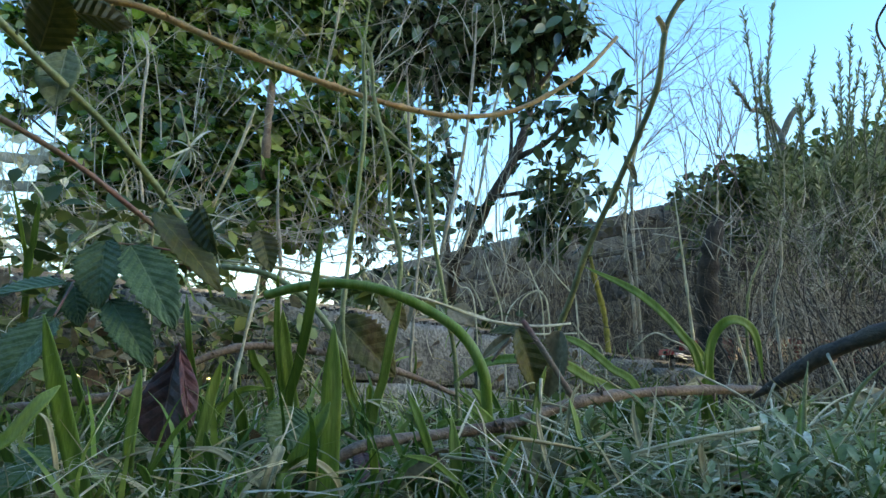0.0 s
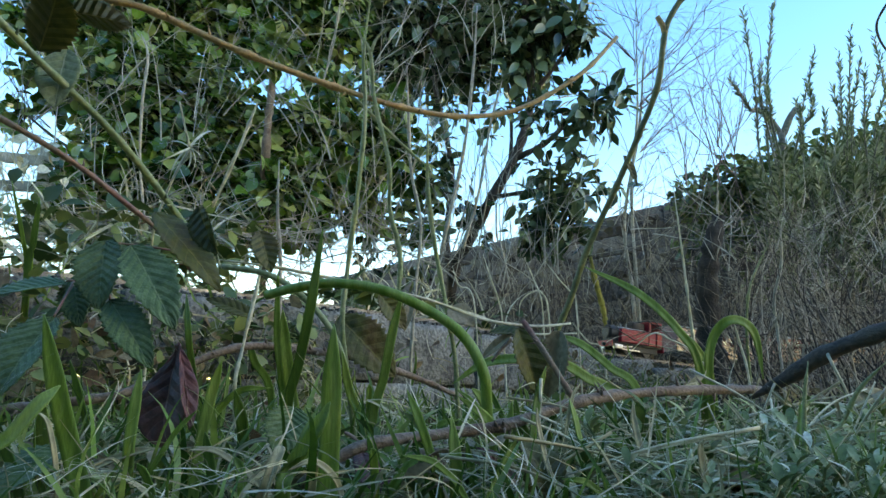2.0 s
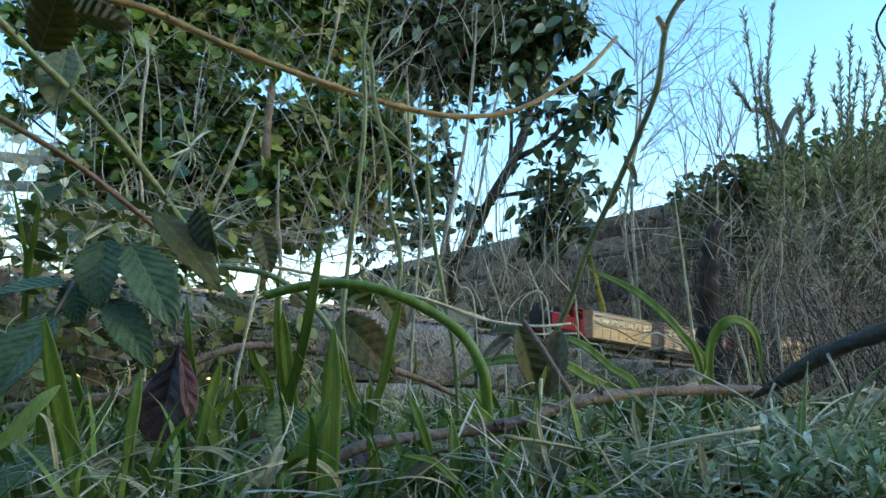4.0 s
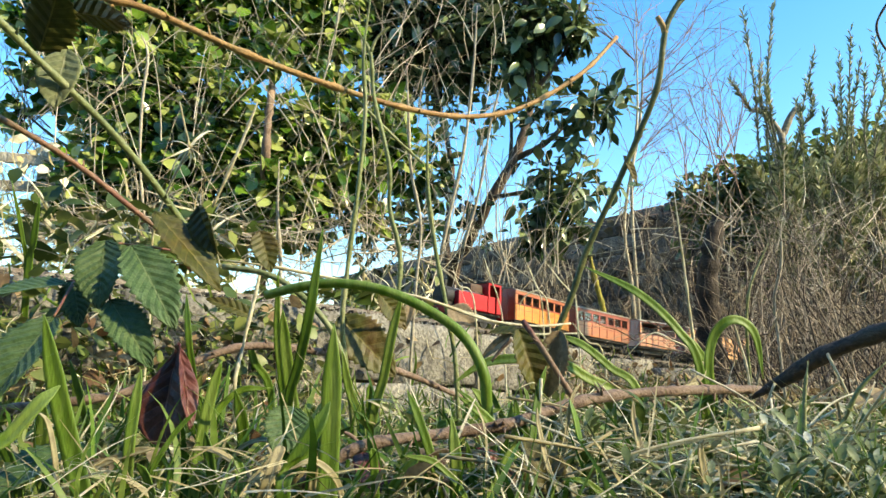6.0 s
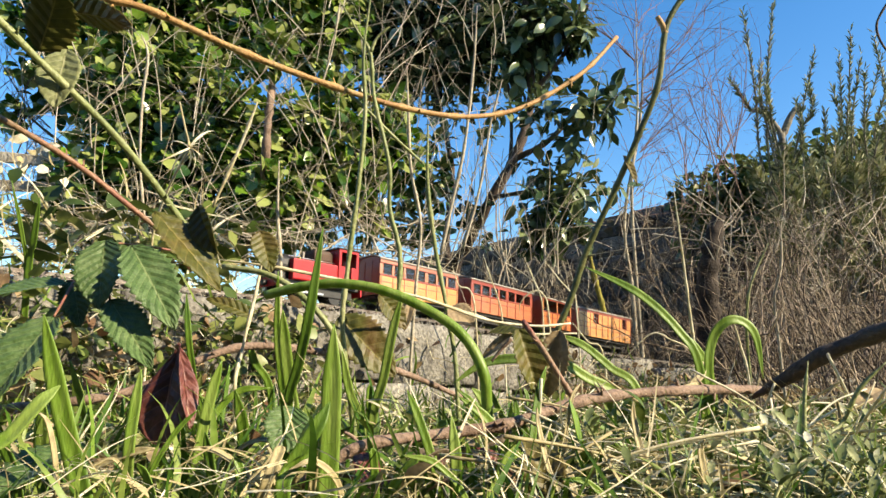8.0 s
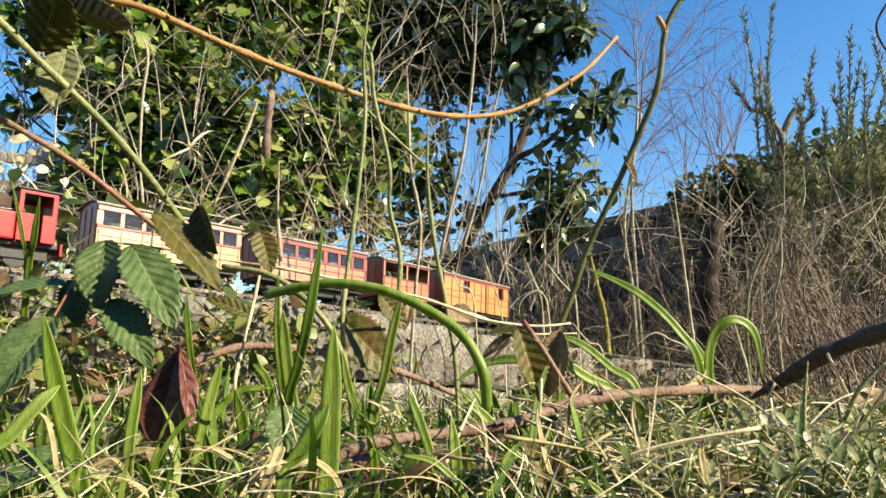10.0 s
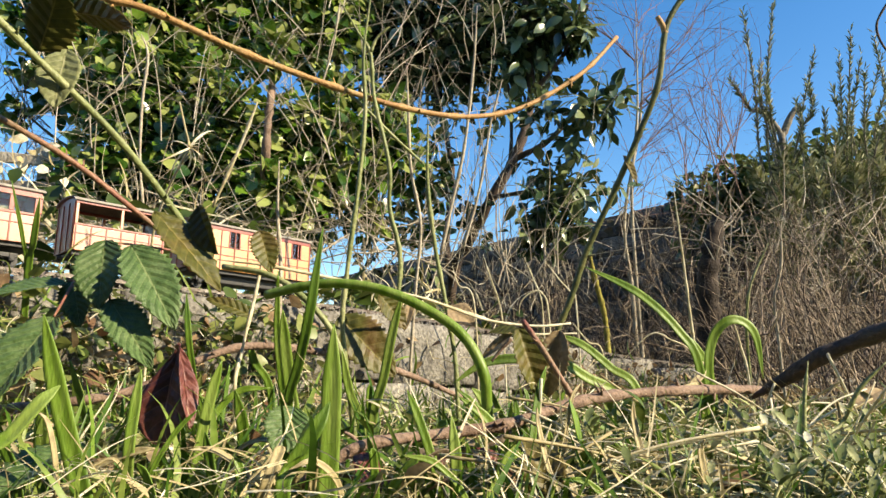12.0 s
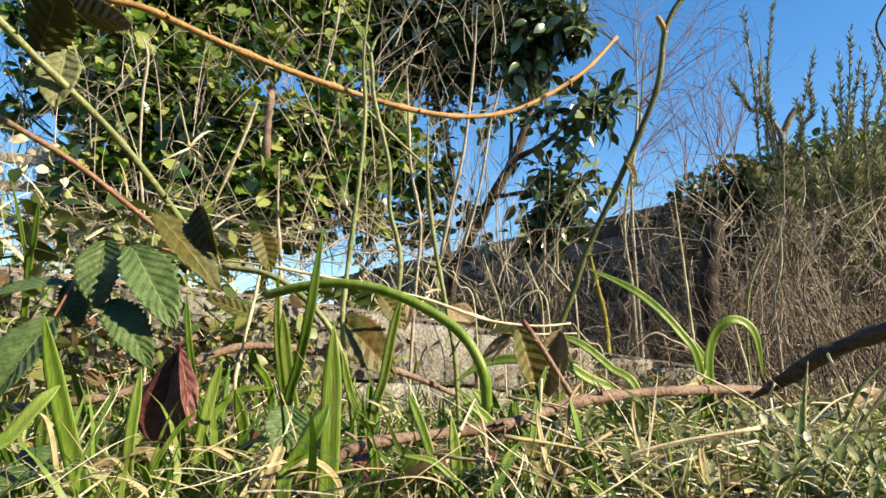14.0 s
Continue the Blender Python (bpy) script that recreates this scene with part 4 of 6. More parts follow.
def build_rosemary():
    rnd = random.Random(31)
    bush = empty("rosemary_bush", (1.641, 2.935, 0.216))
    bush.location.z = 0
    off = bush.location.copy()
    tagged(bush, "straggly grey-green rosemary bush with tall upright shoots", "shrub")
    wood = Batch()
    leaves = Batch()
    for top, low in (((1.209, 2.556, 1.584), (1.334, 2.776, 1.001)), ((1.329, 2.547, 1.628), (1.363, 2.772, 1.024)), ((1.493, 2.590, 1.416), (1.511, 2.790, 0.932)), ((1.596, 2.593, 1.405), (1.636, 2.790, 0.932)), ((1.641, 2.572, 1.506), (1.735, 2.790, 0.932)), ((1.762, 2.595, 1.394), (1.794, 2.795, 0.909)),
                     ((1.638, 2.511, 1.305), (1.703, 2.694, 0.903)), ((1.163, 2.611, 1.316), (1.370, 2.744, 1.163)), ((1.425, 2.626, 1.238), (1.452, 2.790, 0.932)), ((1.801, 2.572, 1.506), (1.789, 2.681, 0.970)), ((1.693, 2.439, 1.157), (1.681, 2.598, 0.875)), ((1.484, 2.541, 1.154), (1.516, 2.703, 0.859)), ((1.572, 2.537, 1.176), (1.630, 2.703, 0.859)), ((1.650, 2.546, 1.382), (1.687, 2.742, 0.918)), ((1.708, 2.531, 1.459), (1.789, 2.738, 0.940)), ((1.725, 2.520, 1.262), (1.771, 2.694, 0.903)), ((1.545, 2.571, 1.261), (1.636, 2.747, 0.895)), ((1.277, 2.599, 1.372), (1.339, 2.701, 1.122)), ((1.300, 2.613, 1.305), (1.362, 2.701, 1.122)), ((1.471, 2.613, 1.305), (1.450, 2.710, 1.077))):
        a, c = Vector(low) - off, Vector(top) - off
        mid = (a + c) / 2 + Vector((rnd.gauss(0, 0.02), rnd.gauss(0, 0.03), 0))
        foot = Vector((rnd.uniform(-0.15, 0.15), rnd.uniform(-0.1, 0.1), 0))
        line = smooth_line([foot, (foot + a) / 2 + Vector((rnd.gauss(0, 0.05), 0, 0)), a, mid, c], 26)
        wood.tube(line, 0.008, 0.0022, 6, 0.2)
        for i in range(len(line) // 2 - 12, len(line)):
            p = line[i]
            d = (line[i] - line[i - 1]).normalized()
            for k in range(4):
                o = Vector((rnd.gauss(0, 1), rnd.gauss(0, 1), rnd.gauss(0, 0.4))).normalized()
                leaves.leaf(NEEDLE, p + d * rnd.uniform(-0.03, 0.03), d * rnd.uniform(0.6, 1.9) + o * 0.7, o.orthogonal(), rnd.uniform(0.018, 0.034), 1.0)
    for k in range(150):
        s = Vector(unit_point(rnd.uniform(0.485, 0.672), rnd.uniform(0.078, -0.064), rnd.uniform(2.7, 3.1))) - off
        way = Vector((rnd.gauss(-0.1, 0.4), rnd.gauss(-0.2, 0.3), 0.8)).normalized()
        ln = rnd.uniform(0.12, 0.28)
        pts = smooth_line([s, s + way * ln * 0.5 + Vector((rnd.gauss(0, 0.02), 0, 0)), s + way * ln], 5)
        wood.tube(pts, 0.0035, 0.0015, 5)
        for p in pts:
            for j in range(7):
                o = Vector((rnd.gauss(0, 1), rnd.gauss(0, 1), rnd.gauss(0, 0.4))).normalized()
                leaves.leaf(NEEDLE, p + way * rnd.uniform(-0.02, 0.02), way * rnd.uniform(0.5, 1.3) + o * 0.8, o.orthogonal(), rnd.uniform(0.028, 0.048), 1.5)
    wood.object("wood", M["greybark"], bush)
    leaves.object("foliage", M["rosemary"], bush)
    # sawn-off forked branch
    fork = empty("sawn_forked_branch", (1.527, 3.138, 0.224))
    fork.location.z = 0
    off2 = fork.location.copy()
    tagged(fork, "sawn-off grey forked branch standing above the hedge", "branch")
    def loc(pts):
        return [Vector(p) - off2 for p in pts]
    stem("trunk", loc([(off2.x, off2.y, -0.02), (1.532, 3.043, 0.693), (1.478, 2.887, 0.961), (1.461, 2.841, 1.188)]), 0.022, 0.017, M["greybark"], fork, sides=10, wobble=0.3)
    stem("limb", loc([(1.463, 2.846, 1.164), (1.502, 2.826, 1.259), (1.539, 2.818, 1.300)]), 0.016, 0.013, M["greybark"], fork, sides=10, wobble=0.3)
    stem("limb", loc([(1.463, 2.843, 1.176), (1.410, 2.829, 1.247), (1.344, 2.819, 1.295)]), 0.013, 0.007, M["greybark"], fork, sides=8, wobble=0.3)


build_rosemary()


def build_thicket():
    """Dead stems and brush between the line and the wall."""
    rnd = random.Random(41)
    b = Batch()
    for k in range(640):
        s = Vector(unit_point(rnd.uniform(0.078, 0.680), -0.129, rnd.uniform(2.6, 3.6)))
        s.z = rnd.uniform(0, 0.16)
        ln = rnd.uniform(0.18, 0.44)
        twiggy(b, s, (rnd.gauss(-0.1, 0.3), rnd.gauss(0, 0.3), 1), ln, rnd.uniform(0.0012, 0.0036), rnd, 2, 0.2)
    for k in range(330):
        u, v, d = rnd.uniform(0.257, 0.663), rnd.uniform(0.033, -0.162), rnd.uniform(2.2, 3.0)
        if u < 0.41 and v < -0.03 and d < 2.75:
            continue
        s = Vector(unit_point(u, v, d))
        twiggy(b, s, (rnd.gauss(0, 0.5), rnd.gauss(0, 0.4), rnd.gauss(0.1, 0.7)), rnd.uniform(0.12, 0.4), rnd.uniform(0.001, 0.0024), rnd, 1, 0.25)
    for k in range(170):
        s = Vector(unit_point(rnd.uniform(0.42, 0.696), -0.162, rnd.uniform(1.35, 2.1)))
        s.z = rnd.uniform(0.0, 0.1)
        twiggy(b, s, (rnd.gauss(-0.15, 0.4), rnd.gauss(0, 0.25), 1), rnd.uniform(0.15, 0.42), rnd.uniform(0.0012, 0.003), rnd, 2, 0.22)
    tagged(b.object("dead_brush", M["drytwig"]), "tangle of dry brown stems and twigs below the hedge", "brush", kind="stuff")
    b = Batch()
    for k in range(150):
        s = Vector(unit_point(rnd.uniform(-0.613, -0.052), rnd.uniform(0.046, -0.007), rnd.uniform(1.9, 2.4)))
        twiggy(b, s, (rnd.gauss(0, 1), rnd.gauss(0, 0.5), rnd.gauss(0, 0.22)), rnd.uniform(0.15, 0.5), rnd.uniform(0.0012, 0.003), rnd, 1, 0.3)
    for k in range(130):
        s = Vector(unit_point(rnd.uniform(-0.637, 0.176), rnd.uniform(0.009, -0.064), rnd.uniform(2.1, 2.7)))
        twiggy(b, s, (rnd.gauss(0, 0.3), rnd.gauss(0, 0.3), 1), rnd.uniform(0.2, 0.6), rnd.uniform(0.0012, 0.003), rnd, 1, 0.25)
    for k in range(34):
        s = Vector(unit_point(rnd.uniform(-0.166, 0.094), rnd.uniform(0.375, 0.074), rnd.uniform(2.2, 2.6)))
        twiggy(b, s, (rnd.gauss(0, 0.5), rnd.gauss(0, 0.3), 1), rnd.uniform(0.15, 0.5), rnd.uniform(0.001, 0.0025), rnd, 2, 0.25)
    for k in range(38):
        s = Vector(unit_point(rnd.uniform(-0.60, -0.08), rnd.uniform(0.28, 0.0), rnd.uniform(1.75, 2.1)))
        twiggy(b, s, (rnd.gauss(0, 0.55), rnd.gauss(0, 0.2), 0.9), rnd.uniform(0.15, 0.4), rnd.uniform(0.0012, 0.0024), rnd, 1, 0.1)
    for k in range(85):
        s = Vector(unit_point(rnd.uniform(-0.621, -0.150), rnd.uniform(0.310, 0.033), rnd.uniform(2.1, 2.4)))
        twiggy(b, s, (rnd.gauss(0, 0.6), rnd.gauss(0, 0.3), rnd.gauss(0.5, 0.5)), rnd.uniform(0.15, 0.4), rnd.uniform(0.001, 0.0022), rnd, 1, 0.25)
    for k in range(300):
        u, v, d = rnd.uniform(0.18, 0.663), rnd.uniform(0.06, -0.170), rnd.uniform(1.9, 2.4)
        if u < 0.41 and v < -0.02:
            continue
        s = Vector(unit_point(u, v, d))
        twiggy(b, s, (rnd.gauss(0, 0.6), rnd.gauss(0, 0.3), rnd.gauss(0.3, 0.6)), rnd.uniform(0.06, 0.26), rnd.uniform(0.0008, 0.0022), rnd, 0, 0.12)
    for k in range(60):
        s = Vector(unit_point(rnd.uniform(0.037, 0.224), rnd.uniform(-0.032, -0.097), rnd.uniform(2.2, 2.9)))
        twiggy(b, s, (rnd.gauss(0, 0.4), rnd.gauss(0, 0.3), 1), rnd.uniform(0.08, 0.25), rnd.uniform(0.0008, 0.002), rnd, 1, 0.2)
    tagged(b.object("pale_dead_stems", M["paletwig"]), "thin pale dead stems tangled behind the railway", "brush", kind="stuff")
    b = Batch()
    for k in range(16):
        s = Vector(unit_point(rnd.uniform(0.330, 0.436), rnd.uniform(0.155, 0.033), rnd.uniform(2.9, 3.4)))
        twiggy(b, s, (rnd.gauss(0, 0.35), rnd.gauss(0, 0.2), 1), rnd.uniform(0.3, 0.6), rnd.uniform(0.0012, 0.002), rnd, 2, 0.25, spread=0.6)
    for k in range(34):
        s = Vector(unit_point(rnd.uniform(0.273, 0.289), rnd.uniform(0.342, 0.033), 2.72))
        twiggy(b, s, (rnd.gauss(0.15, 0.6), rnd.gauss(0, 0.3), 0.75), rnd.uniform(0.15, 0.36), rnd.uniform(0.0012, 0.002), rnd, 2, 0.25, spread=0.6)
    # longer ascending side shoots
    for base, dx, n in (((0.761, 2.538, 1.270), 0.9, 3), ((0.770, 2.591, 1.010), 1.1, 3), ((0.754, 2.521, 1.357), -0.8, 3), ((0.765, 2.556, 1.184), 0.8, 3), ((1.141, 2.608, 0.924), -0.6, 3), ((1.075, 2.587, 1.032), 0.05, 2), ((1.057, 2.608, 0.924), 0.7, 2), ((0.953, 2.617, 0.880), 0.05, 2), ((1.141, 2.591, 1.010), 0.1, 2), ((1.086, 2.617, 0.880), -0.3, 2)):
        for k in range(n):
            twiggy(b, Vector(base), (dx + rnd.gauss(0, 0.15), rnd.gauss(0, 0.12), 1), rnd.uniform(0.3, 0.5), rnd.uniform(0.0018, 0.0028), rnd, 2, 0.14, spread=0.5)
    tagged(b.object("bare_birch_twigs", M["redtwig"]), "fine reddish bare twigs against the sky", "twigs", kind="stuff")
    b = Batch()
    for k in range(420):
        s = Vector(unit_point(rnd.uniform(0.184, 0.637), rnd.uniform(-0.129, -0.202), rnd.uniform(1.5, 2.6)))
        s.z = rnd.uniform(0.0, 0.10)
        o = Vector((rnd.gauss(0, 1), rnd.gauss(0, 1), 0)).normalized()
        b.leaf(LAUREL, s, o + Vector((0, 0, rnd.gauss(0.2, 0.4))), (rnd.gauss(0, 0.4), rnd.gauss(0, 0.4), 1), rnd.uniform(0.03, 0.06))
    tagged(b.object("leaf_litter", M["deadleaf"]), "dry brown fallen leaves on the soil", "leaf litter", kind="stuff")
    # pale saplings
    for pts in ([(0.749, 2.463, 1.541), (0.755, 2.541, 1.154), (0.733, 2.598, 0.875), (0.749, 2.663, 0.552), (0.770, 2.716, 0.294)], [(0.796, 2.526, 1.481), (0.778, 2.597, 1.130), (0.718, 2.673, 0.757), (0.751, 2.730, 0.473)], [(1.106, 2.685, 0.948), (1.102, 2.726, 0.747), (1.049, 2.780, 0.479)]):
        tagged(stem("bare_sapling", down(pts), 0.004, 0.0085, M["paletwig"], sides=7, tip=True, knots=0.2), "pale bare upright sapling stem", "sapling")
    tagged(stem("mossy_shoot", down([(0.520, 2.446, 0.618), (0.545, 2.470, 0.498), (0.577, 2.494, 0.379), (0.591, 2.514, 0.279)]), 0.008, 0.012, M["moss"], sides=8, wobble=0.5, tip=True), "upright twig thick with yellow moss", "twig")
    for pts in ([(0.172, 1.472, 0.387), (0.196, 1.483, 0.333), (0.212, 1.492, 0.291), (0.217, 1.503, 0.237)], [(0.218, 1.475, 0.375), (0.251, 1.483, 0.333), (0.278, 1.489, 0.303), (0.288, 1.495, 0.273)], [(0.153, 1.399, 0.245), (0.157, 1.393, 0.273), (0.178, 1.390, 0.292), (0.200, 1.390, 0.290), (0.214, 1.400, 0.239)], [(0.092, 1.571, 0.406), (0.109, 1.581, 0.355), (0.127, 1.591, 0.304), (0.138, 1.604, 0.240)], [(0.241, 1.301, 0.224), (0.271, 1.309, 0.188), (0.300, 1.314, 0.162)], [(0.360, 1.417, 0.156), (0.417, 1.406, 0.209), (0.456, 1.408, 0.200), (0.508, 1.417, 0.156)], [(0.020, 1.477, 0.363), (0.034, 1.486, 0.321), (0.068, 1.494, 0.279)], [(0.375, 0.900, 0.191), (0.385, 0.907, 0.157), (0.396, 0.915, 0.114)]):
        tagged(stem("dry_weed", down(pts), 0.0014, 0.002, M["straw"], sides=6, tip=True), "thin curling dry weed stalk", "weed", "stems among the weeds")
    # The stump's shadow is put into its black base colour.
    st = stem("dead_stump", down([(0.825, 2.020, 0.606), (0.801, 2.015, 0.527), (0.780, 2.029, 0.410), (0.787, 2.065, 0.231)]), 0.02, 0.046, M["stump_shadow"], sides=12, wobble=0.4)
    tagged(st, "dark stump with peeling pale bark, its shadow put into the colour", "stump")


build_thicket()


def build_far():
    rnd = random.Random(51)
    post = empty("wooden_fence", (-1.322, 2.213, 0.258))
    post.location.z = 0
    off = post.location.copy()
    tagged(post, "weathered pale wooden fence post with a rail", "fence")
    bm = bmesh.new()
    box(bm, 0.036, 0.036, 0.92, (0, 0, 0.44), 0.005)
    part("post", bm, M["weathered"], post)
    for z, t in ((0.84, 6), (0.75, 3)):
        bm = bmesh.new()
        box(bm, 0.3, 0.018, 0.035, (-0.02, -0.028, z), 0.004, Matrix.Rotation(radians(t), 4, "Y"))
        part("rail", bm, M["weathered"], post)
    tree = empty("far_conifer", (-3.2, 26, 0))
    tagged(tree, "distant blue-green conifer beyond the garden", "tree")
    b = Batch()
    b.tube([Vector((0, 0, 0)), Vector((0, 0, 2.5))], 0.12, 0.04, 8)
    b.object("trunk", M["greybark"], tree)
    b = Batch()
    for k in range(900):
        z = rnd.uniform(0.4, 4.0)
        a = rnd.uniform(0, 6.28)
        r = 1.3 * (1 - z / 4.6) * rnd.random() ** 0.5
        o = Vector((math.cos(a), math.sin(a), -0.2))
        b.leaf(LAUREL, o * r + Vector((0, 0, z)), o, (rnd.gauss(0, 0.3), rnd.gauss(0, 0.3), 1), rnd.uniform(0.2, 0.4))
    b.object("crown", M["farblue"], tree)


build_far()


# ---------- near plants ----------
def bramble_canes():
    br = empty("bramble", (0, 0.8, 0))
    tagged(br, "bramble with arching thorny canes and toothed leaves", "bramble")
    off = Vector((0, 0.8, 0))

    def loc(pts):
        return [Vector(p) - off for p in pts]
    stem("cane", loc([(-0.417, 0.674, 0.548), (-0.365, 0.681, 0.514), (-0.324, 0.693, 0.508), (-0.224, 0.740, 0.478), (-0.120, 0.795, 0.459), (-0.032, 0.847, 0.454), (0.043, 0.895, 0.466), (0.119, 0.939, 0.500), (0.210, 0.976, 0.569), (0.275, 1.012, 0.647)]), 0.0043, 0.0031, M["cane"], br, thorns=30, knots=0.35, label="tan arching thorny cane", seed=3)
    stem("cane", loc([(-0.425, 0.563, 0.446), (-0.395, 0.567, 0.422), (-0.377, 0.592, 0.402), (-0.323, 0.644, 0.346), (-0.283, 0.697, 0.288), (-0.261, 0.725, 0.247)]), 0.0038, 0.0038, M["greencane"], br, thorns=6, label="smooth green cane", seed=5)
    stem("cane", loc([(-0.480, 0.657, 0.382), (-0.446, 0.660, 0.368), (-0.388, 0.697, 0.334), (-0.342, 0.736, 0.296), (-0.307, 0.762, 0.265), (-0.289, 0.789, 0.234)]), 0.0034, 0.0029, M["redcane"], br, thorns=12, label="reddish thorny cane", seed=7)
    stem("cane", loc([(0.341, 0.859, 0.645), (0.306, 0.870, 0.588), (0.294, 0.887, 0.509), (0.270, 0.910, 0.444), (0.237, 0.936, 0.367), (0.204, 0.960, 0.295), (0.180, 0.975, 0.225), (0.160, 0.984, 0.178), (0.140, 0.998, 0.108)]), 0.0039, 0.0048, M["olivecane"], br, thorns=8, knots=0.2, label="green upright cane", seed=9)
    stem("stub", loc([(0.304, 0.873, 0.577), (0.300, 0.870, 0.588), (0.293, 0.868, 0.600)]), 0.0050, 0.0035, M["cane"], br)
    stem("cane", loc([(-0.107, 0.545, 0.030), (-0.088, 0.542, 0.043), (-0.058, 0.549, 0.059), (0.007, 0.578, 0.066), (0.055, 0.597, 0.072), (0.119, 0.635, 0.089), (0.186, 0.674, 0.097), (0.279, 0.735, 0.100), (0.356, 0.796, 0.100)]), 0.0043, 0.0050, M["bark"], br, thorns=26, sides=12, wobble=0.35, knots=0.22, label="old brown woody cane on the ground", seed=11)
    # Branch in shade: the darker bark colour stands in for that shade.
    stem("cane", loc([(0.337, 0.777, 0.091), (0.371, 0.752, 0.115), (0.390, 0.728, 0.133), (0.419, 0.704, 0.149), (0.459, 0.660, 0.168)]), 0.0076, 0.0091, M["dark_shade_bark"], br, sides=12, wobble=0.25, tip=True, label="thick dark brown woody branch, with its shade put into the colour", seed=13)
    stem("cane", loc([(-0.453, 0.679, 0.074), (-0.421, 0.677, 0.081), (-0.351, 0.696, 0.090), (-0.310, 0.714, 0.100), (-0.267, 0.749, 0.128), (-0.218, 0.786, 0.148), (-0.149, 0.828, 0.144), (-0.093, 0.860, 0.134), (-0.032, 0.915, 0.114), (0.036, 0.972, 0.085)]), 0.0046, 0.0039, M["bark"], br, wobble=0.3, thorns=20, knots=0.2, label="brown thorny cane low in the grass", seed=15)
    stem("cane", loc([(0.076, 0.660, 0.164), (0.092, 0.646, 0.136), (0.116, 0.634, 0.093)]), 0.0024, 0.0028, M["redcane"], br, thorns=3, seed=17)
    stem("stub", loc([(-0.064, 0.570, 0.054), (-0.071, 0.569, 0.063), (-0.078, 0.568, 0.067)]), 0.002, 0.0012, M["bark"], br)
    stem("stub", loc([(0.059, 0.603, 0.143), (0.051, 0.605, 0.135), (0.042, 0.607, 0.124)]), 0.002, 0.0012, M["bark"], br)
